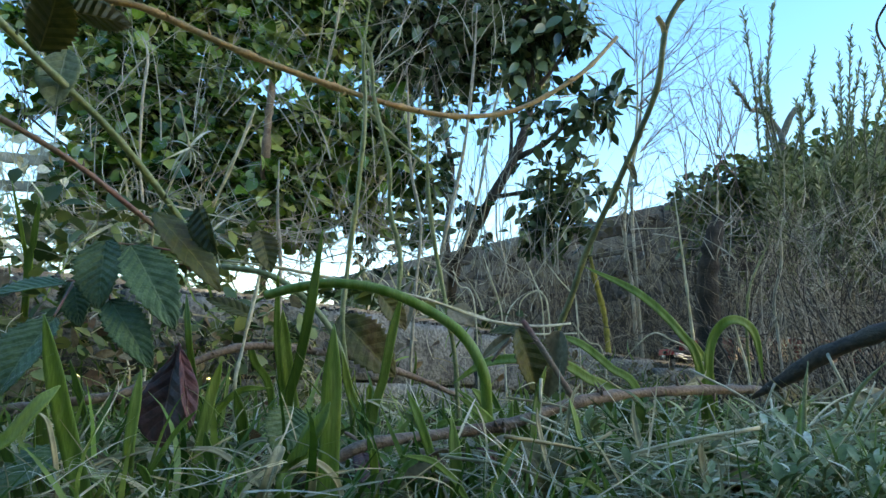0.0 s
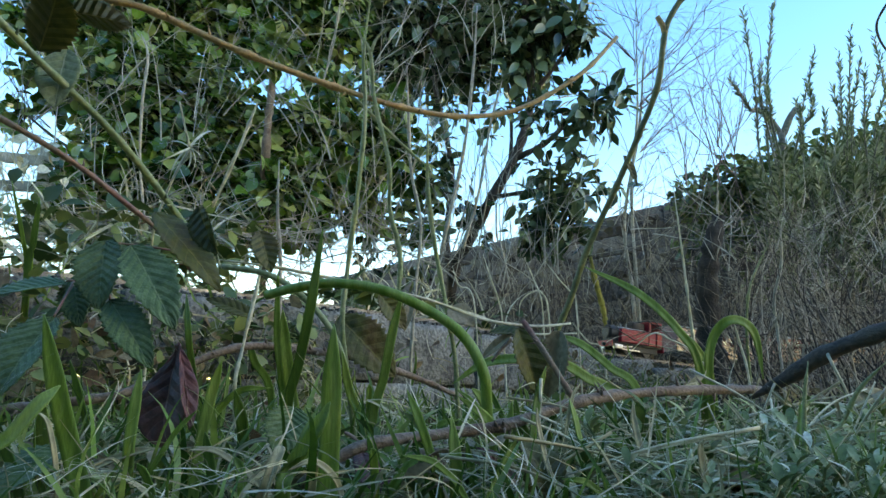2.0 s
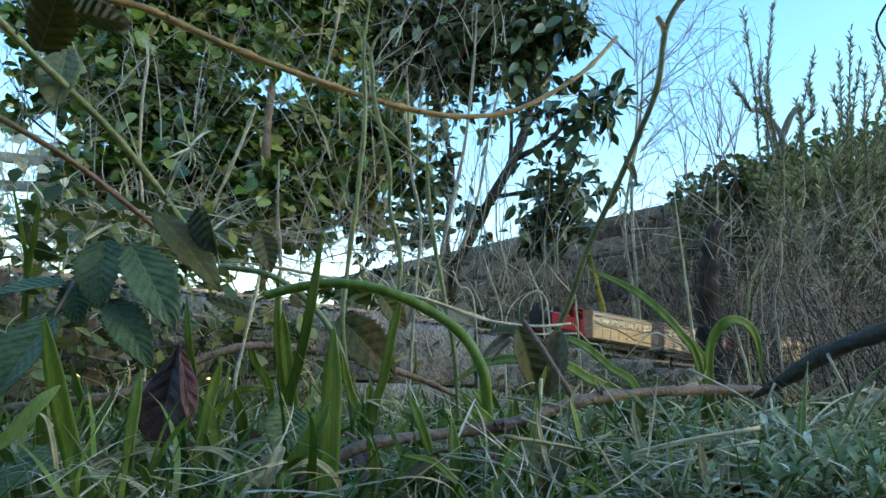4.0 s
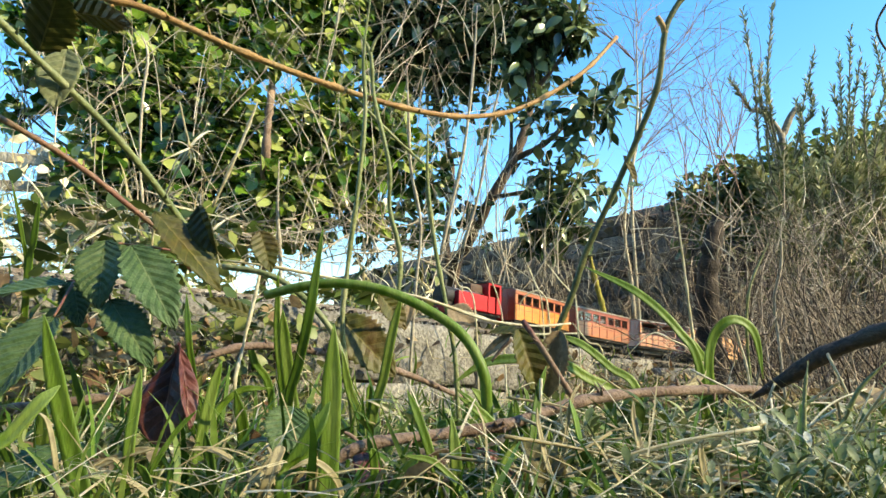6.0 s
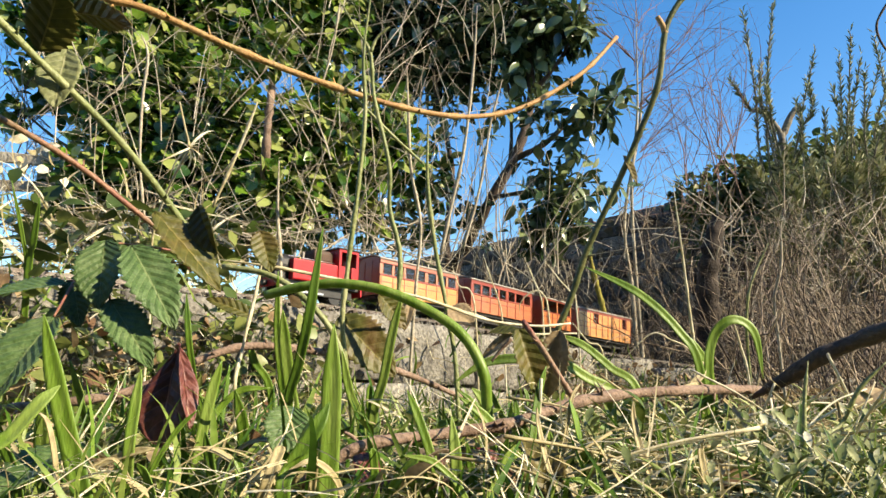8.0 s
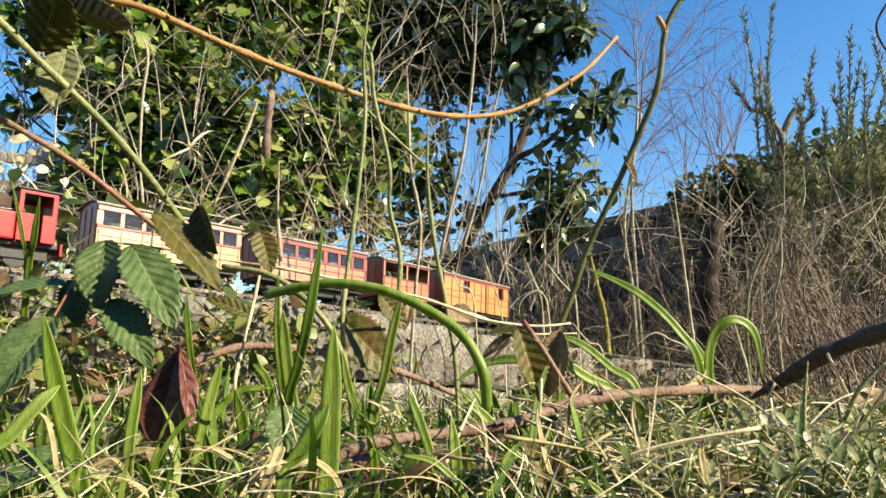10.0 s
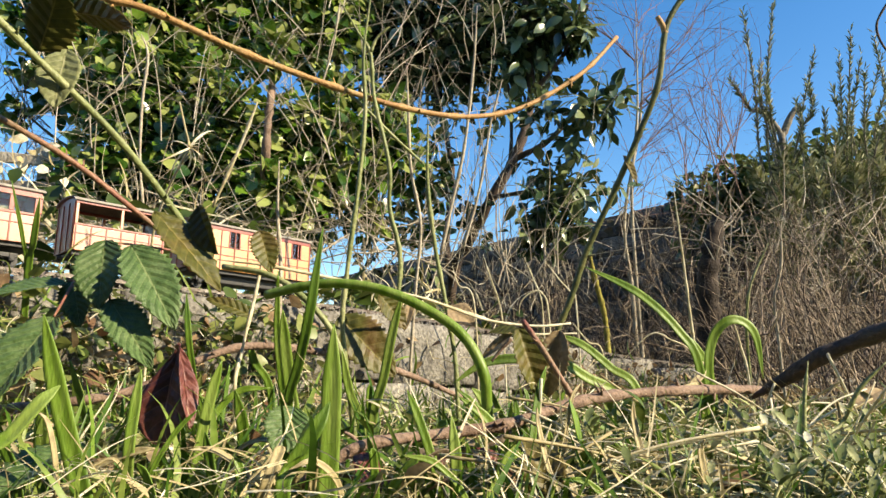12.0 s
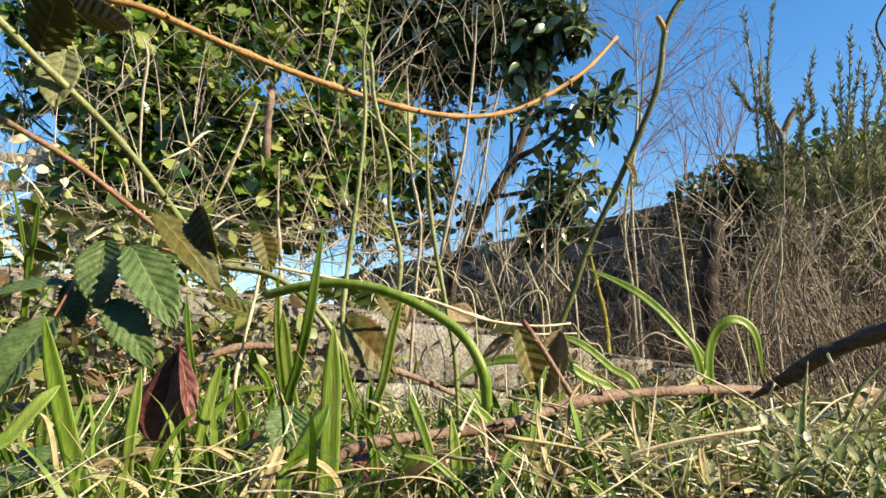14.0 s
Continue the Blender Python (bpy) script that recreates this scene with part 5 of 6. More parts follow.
    for base, tip, w, face, mat, kw in (
            ((-0.292, 0.587, 0.227), (-0.284, 0.568, 0.166), 0.0429, (-0.1, -0.8, 0.5), "bramble", dict(fold=0.35)),
            ((-0.269, 0.587, 0.223), (-0.212, 0.551, 0.150), 0.0415, (0.3, -0.8, 0.5), "bramble", dict()),
            ((-0.325, 0.594, 0.191), (-0.377, 0.566, 0.177), 0.0366, (-0.1, -0.5, 0.9), "bramble", dict(fold=0.2)),
            ((-0.324, 0.603, 0.195), (-0.304, 0.581, 0.153), 0.0268, (0, -0.8, 0.5), "bramble", dict()),
            ((-0.278, 0.577, 0.174), (-0.227, 0.547, 0.119), 0.0319, (0.2, -0.8, 0.5), "bramble", dict()),
            ((-0.308, 0.550, 0.157), (-0.327, 0.511, 0.094), 0.0486, (-0.15, -0.8, 0.55), "bramble", dict()),
            ((-0.270, 0.518, 0.060), (-0.294, 0.473, 0.032), 0.0390, (-0.2, -0.7, 0.7), "bramble", dict()),
            ((-0.290, 0.462, 0.339), (-0.263, 0.434, 0.375), 0.0366, (-0.1, 0.8, 0.5), "olive", dict(fold=0.2)),
            ((-0.279, 0.474, 0.378), (-0.221, 0.458, 0.359), 0.0244, (0.1, 0.6, 0.8), "olive", dict(fold=0.2)),
            ((-0.367, 0.626, 0.427), (-0.362, 0.605, 0.359), 0.0400, (0.1, -0.9, 0.3), "paleleaf", dict(ribs=5, belly=0.5, serrate=0.03)),
            ((-0.257, 0.601, 0.257), (-0.190, 0.595, 0.187), 0.0372, (0.5, -0.6, 0.5), "olive", dict(fold=0.15)),
            ((-0.222, 0.610, 0.263), (-0.201, 0.599, 0.217), 0.0277, (-0.6, -0.7, 0.2), "olive", dict(fold=0.5)),
            ((-0.195, 0.721, 0.266), (-0.178, 0.710, 0.220), 0.0285, (0.2, -0.8, 0.4), "olive", dict()),
            ((-0.129, 0.859, 0.189), (-0.057, 0.854, 0.117), 0.0587, (0.2, -0.9, 0.3), "olive", dict(fold=0.2)),
            ((-0.073, 0.794, 0.208), (-0.042, 0.802, 0.169), 0.0293, (0.2, -0.8, 0.4), "olive", dict()),
            ((-0.118, 0.564, 0.087), (-0.124, 0.540, 0.052), 0.0351, (0.3, -0.5, 0.8), "bramble", dict()),
            ((0.078, 0.722, 0.163), (0.097, 0.715, 0.094), 0.0375, (0.3, -0.9, 0.2), "olive", dict(fold=0.6, ribs=4)),
            ((0.121, 0.722, 0.160), (0.106, 0.735, 0.090), 0.0360, (-0.4, -0.9, 0.1), "deadleaf", dict(fold=0.5, ribs=4)),
            ((0.057, 0.863, 0.170), (0.103, 0.843, 0.167), 0.0276, (0, -0.5, 0.9), "olive", dict()),
            ((0.083, 0.843, 0.167), (0.045, 0.850, 0.137), 0.0138, (0, -0.8, 0.5), "deadleaf", dict()),
            ((0.008, 0.897, 0.204), (0.040, 0.882, 0.181), 0.0329, (0, -0.8, 0.5), "deadleaf", dict()),
            ((-0.040, 0.895, 0.215), (-0.049, 0.883, 0.174), 0.0132, (0, -0.8, 0.5), "deadleaf", dict()),
            ((-0.236, 0.624, 0.141), (-0.239, 0.601, 0.054), 0.0524, (-0.3, -0.9, 0.2), "redleaf", dict(fold=0.25, serrate=0.02, ribs=3, belly=0.66)),
            ((-0.233, 0.619, 0.141), (-0.207, 0.593, 0.070), 0.0171, (0.8, -0.6, 0.2), "redleaf", dict(fold=0.5, serrate=0.02, ribs=3, belly=0.6)),
            ((0.253, 0.925, 0.421), (0.267, 0.913, 0.376), 0.0133, (0.3, -0.8, 0.4), "olive", dict()),
            ((-0.064, 0.571, 0.052), (-0.048, 0.525, 0.024), 0.0237, (0.3, -0.6, 0.7), "redleaf", dict(serrate=0.02, ribs=3)),
            ((-0.217, 0.799, 0.183), (-0.273, 0.795, 0.205), 0.0195, (0.1, -0.8, 0.5), "olive", dict()),
            ((0.505, 0.816, 0.100), (0.454, 0.800, 0.081), 0.0228, (0.1, -0.5, 0.8), "deadleaf", dict())):
        big_leaf("leaf", Vector(base) - off, Vector(tip) - off, face, w, M[mat], br, **kw)
    for pts in (([(-0.233, 0.648, 0.226), (-0.274, 0.617, 0.228), (-0.290, 0.587, 0.225)]), ([(-0.274, 0.617, 0.228), (-0.295, 0.603, 0.197), (-0.325, 0.594, 0.192)]), ([(-0.290, 0.593, 0.195), (-0.278, 0.577, 0.174)]), ([(-0.319, 0.594, 0.191), (-0.308, 0.550, 0.157)]), ([(-0.236, 0.647, 0.229), (-0.235, 0.634, 0.245), (-0.248, 0.612, 0.253)])):
        stem("petiole", loc(pts), 0.0013, 0.001, M["redcane"], br, sides=6)


bramble_canes()


def tall_stems():
    for pts, r0, r1, mat, kind in (
            ([(-0.085, 0.759, 0.582), (-0.096, 0.777, 0.495), (-0.094, 0.791, 0.428), (-0.101, 0.799, 0.338), (-0.113, 0.809, 0.237), (-0.117, 0.812, 0.171), (-0.105, 0.823, 0.068)], 0.0029, 0.0039, "greencane", 0),
            ([(-0.132, 0.780, 0.580), (-0.106, 0.789, 0.535), (-0.090, 0.795, 0.508), (-0.085, 0.806, 0.453), (-0.066, 0.812, 0.371), (-0.065, 0.823, 0.317), (-0.052, 0.825, 0.261), (-0.055, 0.827, 0.199), (-0.064, 0.830, 0.133), (-0.081, 0.825, 0.055)], 0.0028, 0.0041, "greencane", 0),
            ([(-0.066, 0.788, 0.540), (-0.081, 0.791, 0.528), (-0.089, 0.794, 0.510)], 0.0021, 0.0024, "greencane", 1),
            ([(-0.127, 0.813, 0.471), (-0.095, 0.818, 0.443), (-0.060, 0.835, 0.412), (-0.026, 0.860, 0.387)], 0.0031, 0.0021, "greencane", 1),
            ([(-0.020, 0.868, 0.450), (-0.020, 0.885, 0.364), (-0.010, 0.902, 0.283), (0.004, 0.906, 0.209), (0.016, 0.911, 0.136), (0.020, 0.905, 0.065)], 0.0037, 0.0039, "greencane", 0),
            ([(-0.146, 0.907, 0.658), (-0.158, 0.922, 0.586), (-0.174, 0.933, 0.530)], 0.0020, 0.0016, "paletwig", 1),
            ([(-0.224, 0.907, 0.407), (-0.226, 0.922, 0.335), (-0.222, 0.937, 0.259), (-0.221, 0.941, 0.137), (-0.216, 0.943, 0.078)], 0.0031, 0.0035, "paletwig", 0),
            ([(-0.052, 0.928, 0.558), (-0.050, 0.940, 0.498), (-0.046, 0.957, 0.411), (-0.032, 0.974, 0.331), (-0.040, 0.993, 0.235), (-0.048, 1.022, 0.092)], 0.0028, 0.0028, "paletwig", 0),
            ([(0.064, 1.184, 0.804), (0.057, 1.207, 0.690), (0.040, 1.236, 0.545), (0.017, 1.257, 0.442), (-0.004, 1.276, 0.349)], 0.0032, 0.0042, "paletwig", 1),
            ([(0.103, 1.118, 0.626), (0.082, 1.133, 0.549), (0.064, 1.155, 0.444), (0.035, 1.176, 0.339)], 0.0024, 0.0029, "paletwig", 1),
            ([(-0.253, 0.891, 0.486), (-0.281, 0.905, 0.418), (-0.315, 0.920, 0.344)], 0.0031, 0.0023, "straw", 1),
            ([(-0.195, 0.738, 0.235), (-0.201, 0.736, 0.194), (-0.208, 0.726, 0.140), (-0.210, 0.715, 0.094)], 0.0027, 0.0023, "straw", 0),
            ([(-0.260, 0.787, 0.247), (-0.204, 0.788, 0.240), (-0.148, 0.800, 0.231), (-0.030, 0.835, 0.210), (0.054, 0.880, 0.187), (0.121, 0.902, 0.181), (0.169, 0.921, 0.186)], 0.0029, 0.0018, "straw", 1),
            ([(-0.037, 0.834, 0.212), (0.047, 0.879, 0.191), (0.107, 0.904, 0.172), (0.177, 0.924, 0.173)], 0.0017, 0.0015, "straw", 1),
            ([(0.398, 1.155, 0.444), (0.416, 1.182, 0.310), (0.427, 1.199, 0.224), (0.437, 1.215, 0.148)], 0.0024, 0.0034, "straw", 0),
            ([(0.681, 1.363, 0.424), (0.681, 1.379, 0.345), (0.667, 1.392, 0.278), (0.676, 1.408, 0.200)], 0.0034, 0.0034, "paletwig", 0),
            ([(0.656, 1.370, 0.390), (0.621, 1.385, 0.312), (0.612, 1.399, 0.245), (0.616, 1.417, 0.156)], 0.0034, 0.0034, "greencane", 0),
            ([(-0.651, 1.378, 0.853), (-0.637, 1.388, 0.805), (-0.649, 1.407, 0.710), (-0.654, 1.434, 0.578), (-0.644, 1.458, 0.459)], 0.0037, 0.0037, "paletwig", 1),
            ([(0.289, 0.557, 0.122), (0.281, 0.554, 0.087), (0.272, 0.546, 0.021)], 0.0018, 0.0023, "greencane", 0),
            ([(0.383, 0.607, 0.124), (0.359, 0.612, 0.100), (0.344, 0.618, 0.071), (0.309, 0.602, 0.049)], 0.0024, 0.0022, "greencane", 0),
            ([(0.078, 0.515, 0.076), (0.067, 0.520, 0.052), (0.057, 0.524, 0.030)], 0.0018, 0.0016, "straw", 0)):
        nm = {"greencane": "green_shoot", "paletwig": "dry_weed", "straw": "straw"}[mat]
        lb = {"greencane": "slender green plant stem among the weeds", "paletwig": "thin pale dry upright stem", "straw": "bleached dry straw stalk"}[mat]
        tagged(stem(nm, pts if kind else down(pts), r0 * 0.78, r1 * 0.82, M[mat], wobble=0.3, knots=0.3, steps=7, tip=True), lb, "weed", "stems among the weeds")
    # thick arching flower stalk
    tagged(stem("arching_shoot", down([(-0.168, 0.656, 0.188), (-0.134, 0.644, 0.194), (-0.096, 0.634, 0.196), (-0.053, 0.625, 0.188), (-0.012, 0.619, 0.169), (0.018, 0.613, 0.146), (0.035, 0.609, 0.114), (0.039, 0.617, 0.076)]), 0.0045, 0.0049, M["blade"], sides=12, wobble=0.05), "thick arching green leaf stalk", "stalk")
    tagged(stem("arching_shoot", down([(-0.228, 0.709, 0.225), (-0.181, 0.701, 0.216), (-0.145, 0.695, 0.195), (-0.109, 0.693, 0.154), (-0.091, 0.695, 0.095)]), 0.0031, 0.0031, M["greencane"], sides=10, wobble=0.05), "thin arching yellow-green stalk", "stalk")


tall_stems()


def strap_leaves():
    for pts, w in (
            ([(-0.237, 0.485, 0.023), (-0.251, 0.488, 0.059), (-0.267, 0.489, 0.104), (-0.282, 0.490, 0.152)], 0.0084),
            ([(-0.080, 0.506, 0.020), (-0.080, 0.509, 0.057), (-0.080, 0.510, 0.100), (-0.080, 0.511, 0.147)], 0.0090),
            ([(-0.133, 0.638, 0.075), (-0.137, 0.632, 0.105), (-0.141, 0.625, 0.140), (-0.143, 0.618, 0.170)], 0.0066),
            ([(-0.227, 0.527, 0.016), (-0.226, 0.519, 0.056), (-0.226, 0.523, 0.088), (-0.226, 0.528, 0.115)], 0.0053),
            ([(-0.295, 0.459, 0.051), (-0.280, 0.465, 0.071), (-0.267, 0.471, 0.091), (-0.259, 0.479, 0.103)], 0.0062),
            ([(0.002, 0.527, 0.016), (-0.008, 0.520, 0.052), (-0.018, 0.524, 0.080), (-0.027, 0.531, 0.100)], 0.0041),
            ([(0.009, 0.506, 0.020), (0.009, 0.500, 0.050), (0.006, 0.503, 0.082)], 0.0051),
            ([(-0.136, 0.617, 0.074), (-0.124, 0.607, 0.124), (-0.114, 0.598, 0.172), (-0.107, 0.604, 0.243)], 0.0054),
            ([(-0.071, 0.721, 0.067), (-0.060, 0.712, 0.111), (-0.051, 0.703, 0.156), (-0.041, 0.695, 0.195)], 0.0057),
            ([(-0.104, 0.473, 0.032), (-0.101, 0.480, 0.049), (-0.086, 0.485, 0.074), (-0.078, 0.491, 0.092)], 0.0064),
            ([(-0.178, 0.644, 0.046), (-0.179, 0.639, 0.070), (-0.186, 0.633, 0.100)], 0.0066),
            ([(0.278, 0.762, 0.118), (0.257, 0.763, 0.164), (0.219, 0.774, 0.206), (0.163, 0.788, 0.239)], 0.0059),
            ([(0.287, 0.764, 0.106), (0.295, 0.764, 0.155), (0.316, 0.760, 0.175), (0.340, 0.763, 0.161), (0.346, 0.763, 0.111)], 0.0062),
            ([(0.302, 0.795, 0.106), (0.286, 0.787, 0.144), (0.257, 0.782, 0.168)], 0.0051),
            ([(0.211, 0.766, 0.094), (0.183, 0.771, 0.124), (0.154, 0.776, 0.149), (0.127, 0.783, 0.161)], 0.0056),
            ([(0.215, 0.820, 0.081), (0.167, 0.814, 0.113), (0.127, 0.810, 0.132), (0.057, 0.830, 0.133), (0.011, 0.835, 0.107)], 0.0072),
            ([(0.027, 0.527, 0.016), (0.021, 0.522, 0.040), (0.017, 0.517, 0.064)], 0.0037),
            ([(0.041, 0.548, 0.013), (0.043, 0.542, 0.042), (0.049, 0.537, 0.067)], 0.0042),
            ([(0.175, 0.578, 0.017), (0.173, 0.571, 0.052), (0.169, 0.566, 0.076)], 0.0031),
            ([(-0.318, 0.574, 0.039), (-0.317, 0.568, 0.065), (-0.315, 0.563, 0.089)], 0.0076),
            ([(-0.162, 0.715, 0.094), (-0.167, 0.704, 0.150), (-0.166, 0.690, 0.217)], 0.0040),
            ([(-0.250, 0.715, 0.094), (-0.256, 0.704, 0.150), (-0.266, 0.715, 0.198)], 0.0040),
            ([(-0.077, 0.681, 0.063), (-0.089, 0.673, 0.100), (-0.096, 0.666, 0.137)], 0.0048),
            ([(-0.198, 0.818, 0.094), (-0.217, 0.810, 0.132), (-0.224, 0.805, 0.157)], 0.0052),
            ([(-0.597, 0.988, 0.259), (-0.589, 0.978, 0.307), (-0.580, 0.965, 0.371)], 0.0065),
            ([(-0.601, 0.990, 0.251), (-0.605, 0.977, 0.315), (-0.621, 0.961, 0.395)], 0.0037)):
        x, y, z = pts[0]
        pts = [(x + 0.004, y + 0.01, -0.02)] + list(pts)
        tagged(strap("bulb_plant", pts, w, M["blade"]), "upright green strap-shaped bulb leaf growing from the grass", "bulb plant", "bulb leaves")


strap_leaves()


def thick_at(p):
    """How thick the low growth stands here, from bare to full."""
    return min(1.0, max(0.0, 0.62 + 1.6 * noise.noise(Vector((p.x * 13, p.y * 10, 4.0)))))


def undergrowth():
    rnd = random.Random(61)
    green, dry, mat, litter, weeds = Batch(), Batch(), Batch(), Batch(), Batch()
    for k in range(5600):
        d = rnd.uniform(0.4, 1.6)
        x = rnd.uniform(-0.75, 0.8) * d
        p = Vector((x, d, -0.01))
        if (p - T0).dot(TN) < 0.1:
            continue
        left = x / d < 0.12
        if rnd.random() > thick_at(p) + 0.15:
            continue
        tall = rnd.uniform(0.05, 0.155) * (1.0 if left else 0.8) * (0.65 if d < 0.5 else 1)
        if rnd.random() < (0.64 if left else 0.7):
            green.leaf(rnd.choice((GRASS, GRASS2, GRASS3)), p, (rnd.gauss(0, 0.4), rnd.gauss(0, 0.35), 1), (rnd.gauss(0, 1), rnd.gauss(0, 1), 0.1), tall, rnd.uniform(0.7, 1.8))
        else:
            dry.leaf(rnd.choice((GRASS, CURL, GRASS3)), p + Vector((0, 0, rnd.uniform(0, 0.06))), (rnd.gauss(0, 0.9), rnd.gauss(0, 0.5), rnd.uniform(-0.1, 0.9)), (rnd.gauss(0, 1), rnd.gauss(0, 1), 0.3), tall * rnd.uniform(0.4, 0.95), rnd.uniform(0.35, 0.9))
    for k in range(1300):
        d = rnd.uniform(0.48, 1.1)
        u = rnd.uniform(-0.3, 0.68) if k % 3 else rnd.uniform(-0.66, 0.68)
        if u > 0.4 and d < 0.68 and k % 3:
            continue
        p = Vector((u * d, d, rnd.uniform(0.02, 0.055 if d < 0.65 else 0.09)))
        if rnd.random() > thick_at(p):
            continue
        dry.leaf(rnd.choice((GRASS, CURL, GRASS3, CURL)), p, (rnd.gauss(0, 1), rnd.gauss(0, 0.5), rnd.gauss(0, 0.5)), (rnd.gauss(0, 1), rnd.gauss(0, 1), 0.3), rnd.uniform(0.02, 0.075), rnd.uniform(0.4, 1.0))
    for k in range(620):
        d = rnd.uniform(0.5, 1.2)
        u = rnd.uniform(-0.66, 0.68)
        if u < 0.1 and rnd.random() < 0.75:
            continue
        p = Vector((u * d, d, 0.0))
        if (p - T0).dot(TN) < 0.1 or rnd.random() > thick_at(p):
            continue
        h = rnd.uniform(0.03, 0.06 if d < 0.62 else 0.095)
        lean = Vector((rnd.gauss(0, 0.4), rnd.gauss(0, 0.35), 1)).normalized()
        mat.tube([p, p + lean * h * 0.5, p + lean * h], 0.0012, 0.0008, 4, cap=False)
        for j in range(10):
            q = p + lean * h * (0.35 + 0.65 * j / 9)
            a = j * 2.4 + rnd.uniform(-0.3, 0.3)
            o = Vector((math.cos(a), math.sin(a), 0.5 + 0.12 * j))
            mat.leaf(OBLONG, q, o, Vector((0, 0, 1)) - o * 0.3, rnd.uniform(0.014, 0.034))
    for k in range(420):
        d = rnd.uniform(0.5, 1.5)
        u = rnd.uniform(-0.68, 0.68)
        p = Vector((u * d, d, rnd.uniform(0.0, 0.06)))
        if (p - T0).dot(TN) < 0.1:
            continue
        o = Vector((rnd.gauss(0, 1), rnd.gauss(0, 1), rnd.gauss(0, 0.4))).normalized()
        litter.leaf(rnd.choice((LAUREL, ROUND, OBLONG)), p, o, (rnd.gauss(0, 0.5), rnd.gauss(0, 0.5), 1), rnd.uniform(0.015, 0.045))
    # weeds on the far side of the line
    for k in range(4200):
        s = rnd.uniform(-0.9, 1.5)
        if 0.62 < s < 0.82 and rnd.random() < 0.7:
            continue
        p = on_track(s, rnd.uniform(-0.6, -0.14), rnd.uniform(0.14, 0.5 if s < 0.55 else 0.4))
        if rnd.random() < 0.4:
            dry.leaf(rnd.choice((GRASS, CURL, GRASS3)), p, (rnd.gauss(0, 0.6), rnd.gauss(0, 0.5), rnd.gauss(0.5, 0.6)), (rnd.gauss(0, 1), rnd.gauss(0, 1), 0.3), rnd.uniform(0.06, 0.18), rnd.uniform(0.6, 1.5))
        else:
            weeds.leaf(rnd.choice((LAUREL, ROUND)), p, (rnd.gauss(0, 1), rnd.gauss(0, 1), rnd.gauss(0, 0.6)), (rnd.gauss(0, 0.5), rnd.gauss(0, 0.5), 0.8), rnd.uniform(0.03, 0.06))
    for k in range(1500):
        p = on_track(rnd.uniform(-0.9, 0.55), rnd.uniform(0.085, 0.2), rnd.uniform(0.02, 0.25))
        weeds.leaf(rnd.choice((LAUREL, ROUND, OBLONG)), p, (rnd.gauss(0, 1), rnd.gauss(-0.2, 1), rnd.gauss(0, 0.6)), (rnd.gauss(0.3, 0.5), rnd.gauss(-0.2, 0.5), 0.7), rnd.uniform(0.014, 0.034))
    for k in range(800):
        d = rnd.uniform(0.38, 0.66)
        p = Vector((rnd.uniform(-0.64, 0.62) * d, d, rnd.uniform(0.0, 0.055)))
        if rnd.random() > thick_at(p):
            continue
        dry.leaf(rnd.choice((GRASS, CURL, GRASS2)), p, (rnd.gauss(0, 1), rnd.gauss(0, 0.5), rnd.gauss(0.1, 0.5)), (rnd.gauss(0.4, 1), rnd.gauss(-0.4, 1), 0.5), rnd.uniform(0.025, 0.075), rnd.uniform(0.3, 0.75))
    for k in range(280):
        d = rnd.uniform(0.46, 0.95)
        p = Vector((rnd.uniform(0.1, 0.66) * d, d, rnd.uniform(0.03, 0.065 if d < 0.6 else 0.08)))
        if rnd.random() > thick_at(p):
            continue
        dry.leaf(GRASS2, p, (rnd.gauss(0, 1), rnd.gauss(0, 0.4), rnd.gauss(0.2, 0.35)), (rnd.gauss(0.4, 0.6), rnd.gauss(-0.4, 0.6), 0.8), rnd.uniform(0.03, 0.1), rnd.uniform(0.35, 0.75))
    for k in range(300):
        d = rnd.uniform(0.42, 0.8)
        p = Vector((rnd.uniform(0.05, 0.64) * d, d, -0.01))
        (green if k % 3 else dry).leaf(rnd.choice((GRASS, GRASS2)), p, (rnd.gauss(0, 0.35), rnd.gauss(0, 0.3), 1), (rnd.gauss(0.3, 1), rnd.gauss(-0.3, 1), 0.2), rnd.uniform(0.06, 0.105), rnd.uniform(0.6, 1.3))
    # growth and litter hanging over the block wall
    for k in range(5200):
        s = rnd.uniform(-0.9, 2.4)
        if 0.5 < s < 1.2 and rnd.random() < 0.9:
            continue
        side = rnd.uniform(0.07, 0.16)
        top = rnd.uniform(0.0, 0.262) * (1 if side < 0.11 else 0.8)
        p = on_track(s, side, top)
        kind = rnd.random()
        if kind < 0.5:
            dry.leaf(rnd.choice((GRASS, CURL, GRASS3)), p, (rnd.gauss(0, 0.8), rnd.gauss(0, 0.5), rnd.gauss(0.1, 0.8)), (rnd.gauss(0, 1), rnd.gauss(0, 1), 0.3), rnd.uniform(0.03, 0.1), rnd.uniform(0.4, 1.1))
        elif kind < 0.75:
            litter.leaf(rnd.choice((LAUREL, ROUND)), p, (rnd.gauss(0, 1), rnd.gauss(0, 1), rnd.gauss(-0.2, 0.6)), (rnd.gauss(0.5, 0.5), rnd.gauss(-0.5, 0.5), 0.7), rnd.uniform(0.015, 0.04))
        else:
            green.leaf(rnd.choice((GRASS, GRASS3)), p, (rnd.gauss(0, 0.5), rnd.gauss(0, 0.4), 0.8), (rnd.gauss(0, 1), rnd.gauss(0, 1), 0.3), rnd.uniform(0.04, 0.11), rnd.uniform(0.8, 2))
    tagged(weeds.object("low_weeds", M["hedge"]), "low leafy weeds behind the railway", "weeds", kind="stuff")
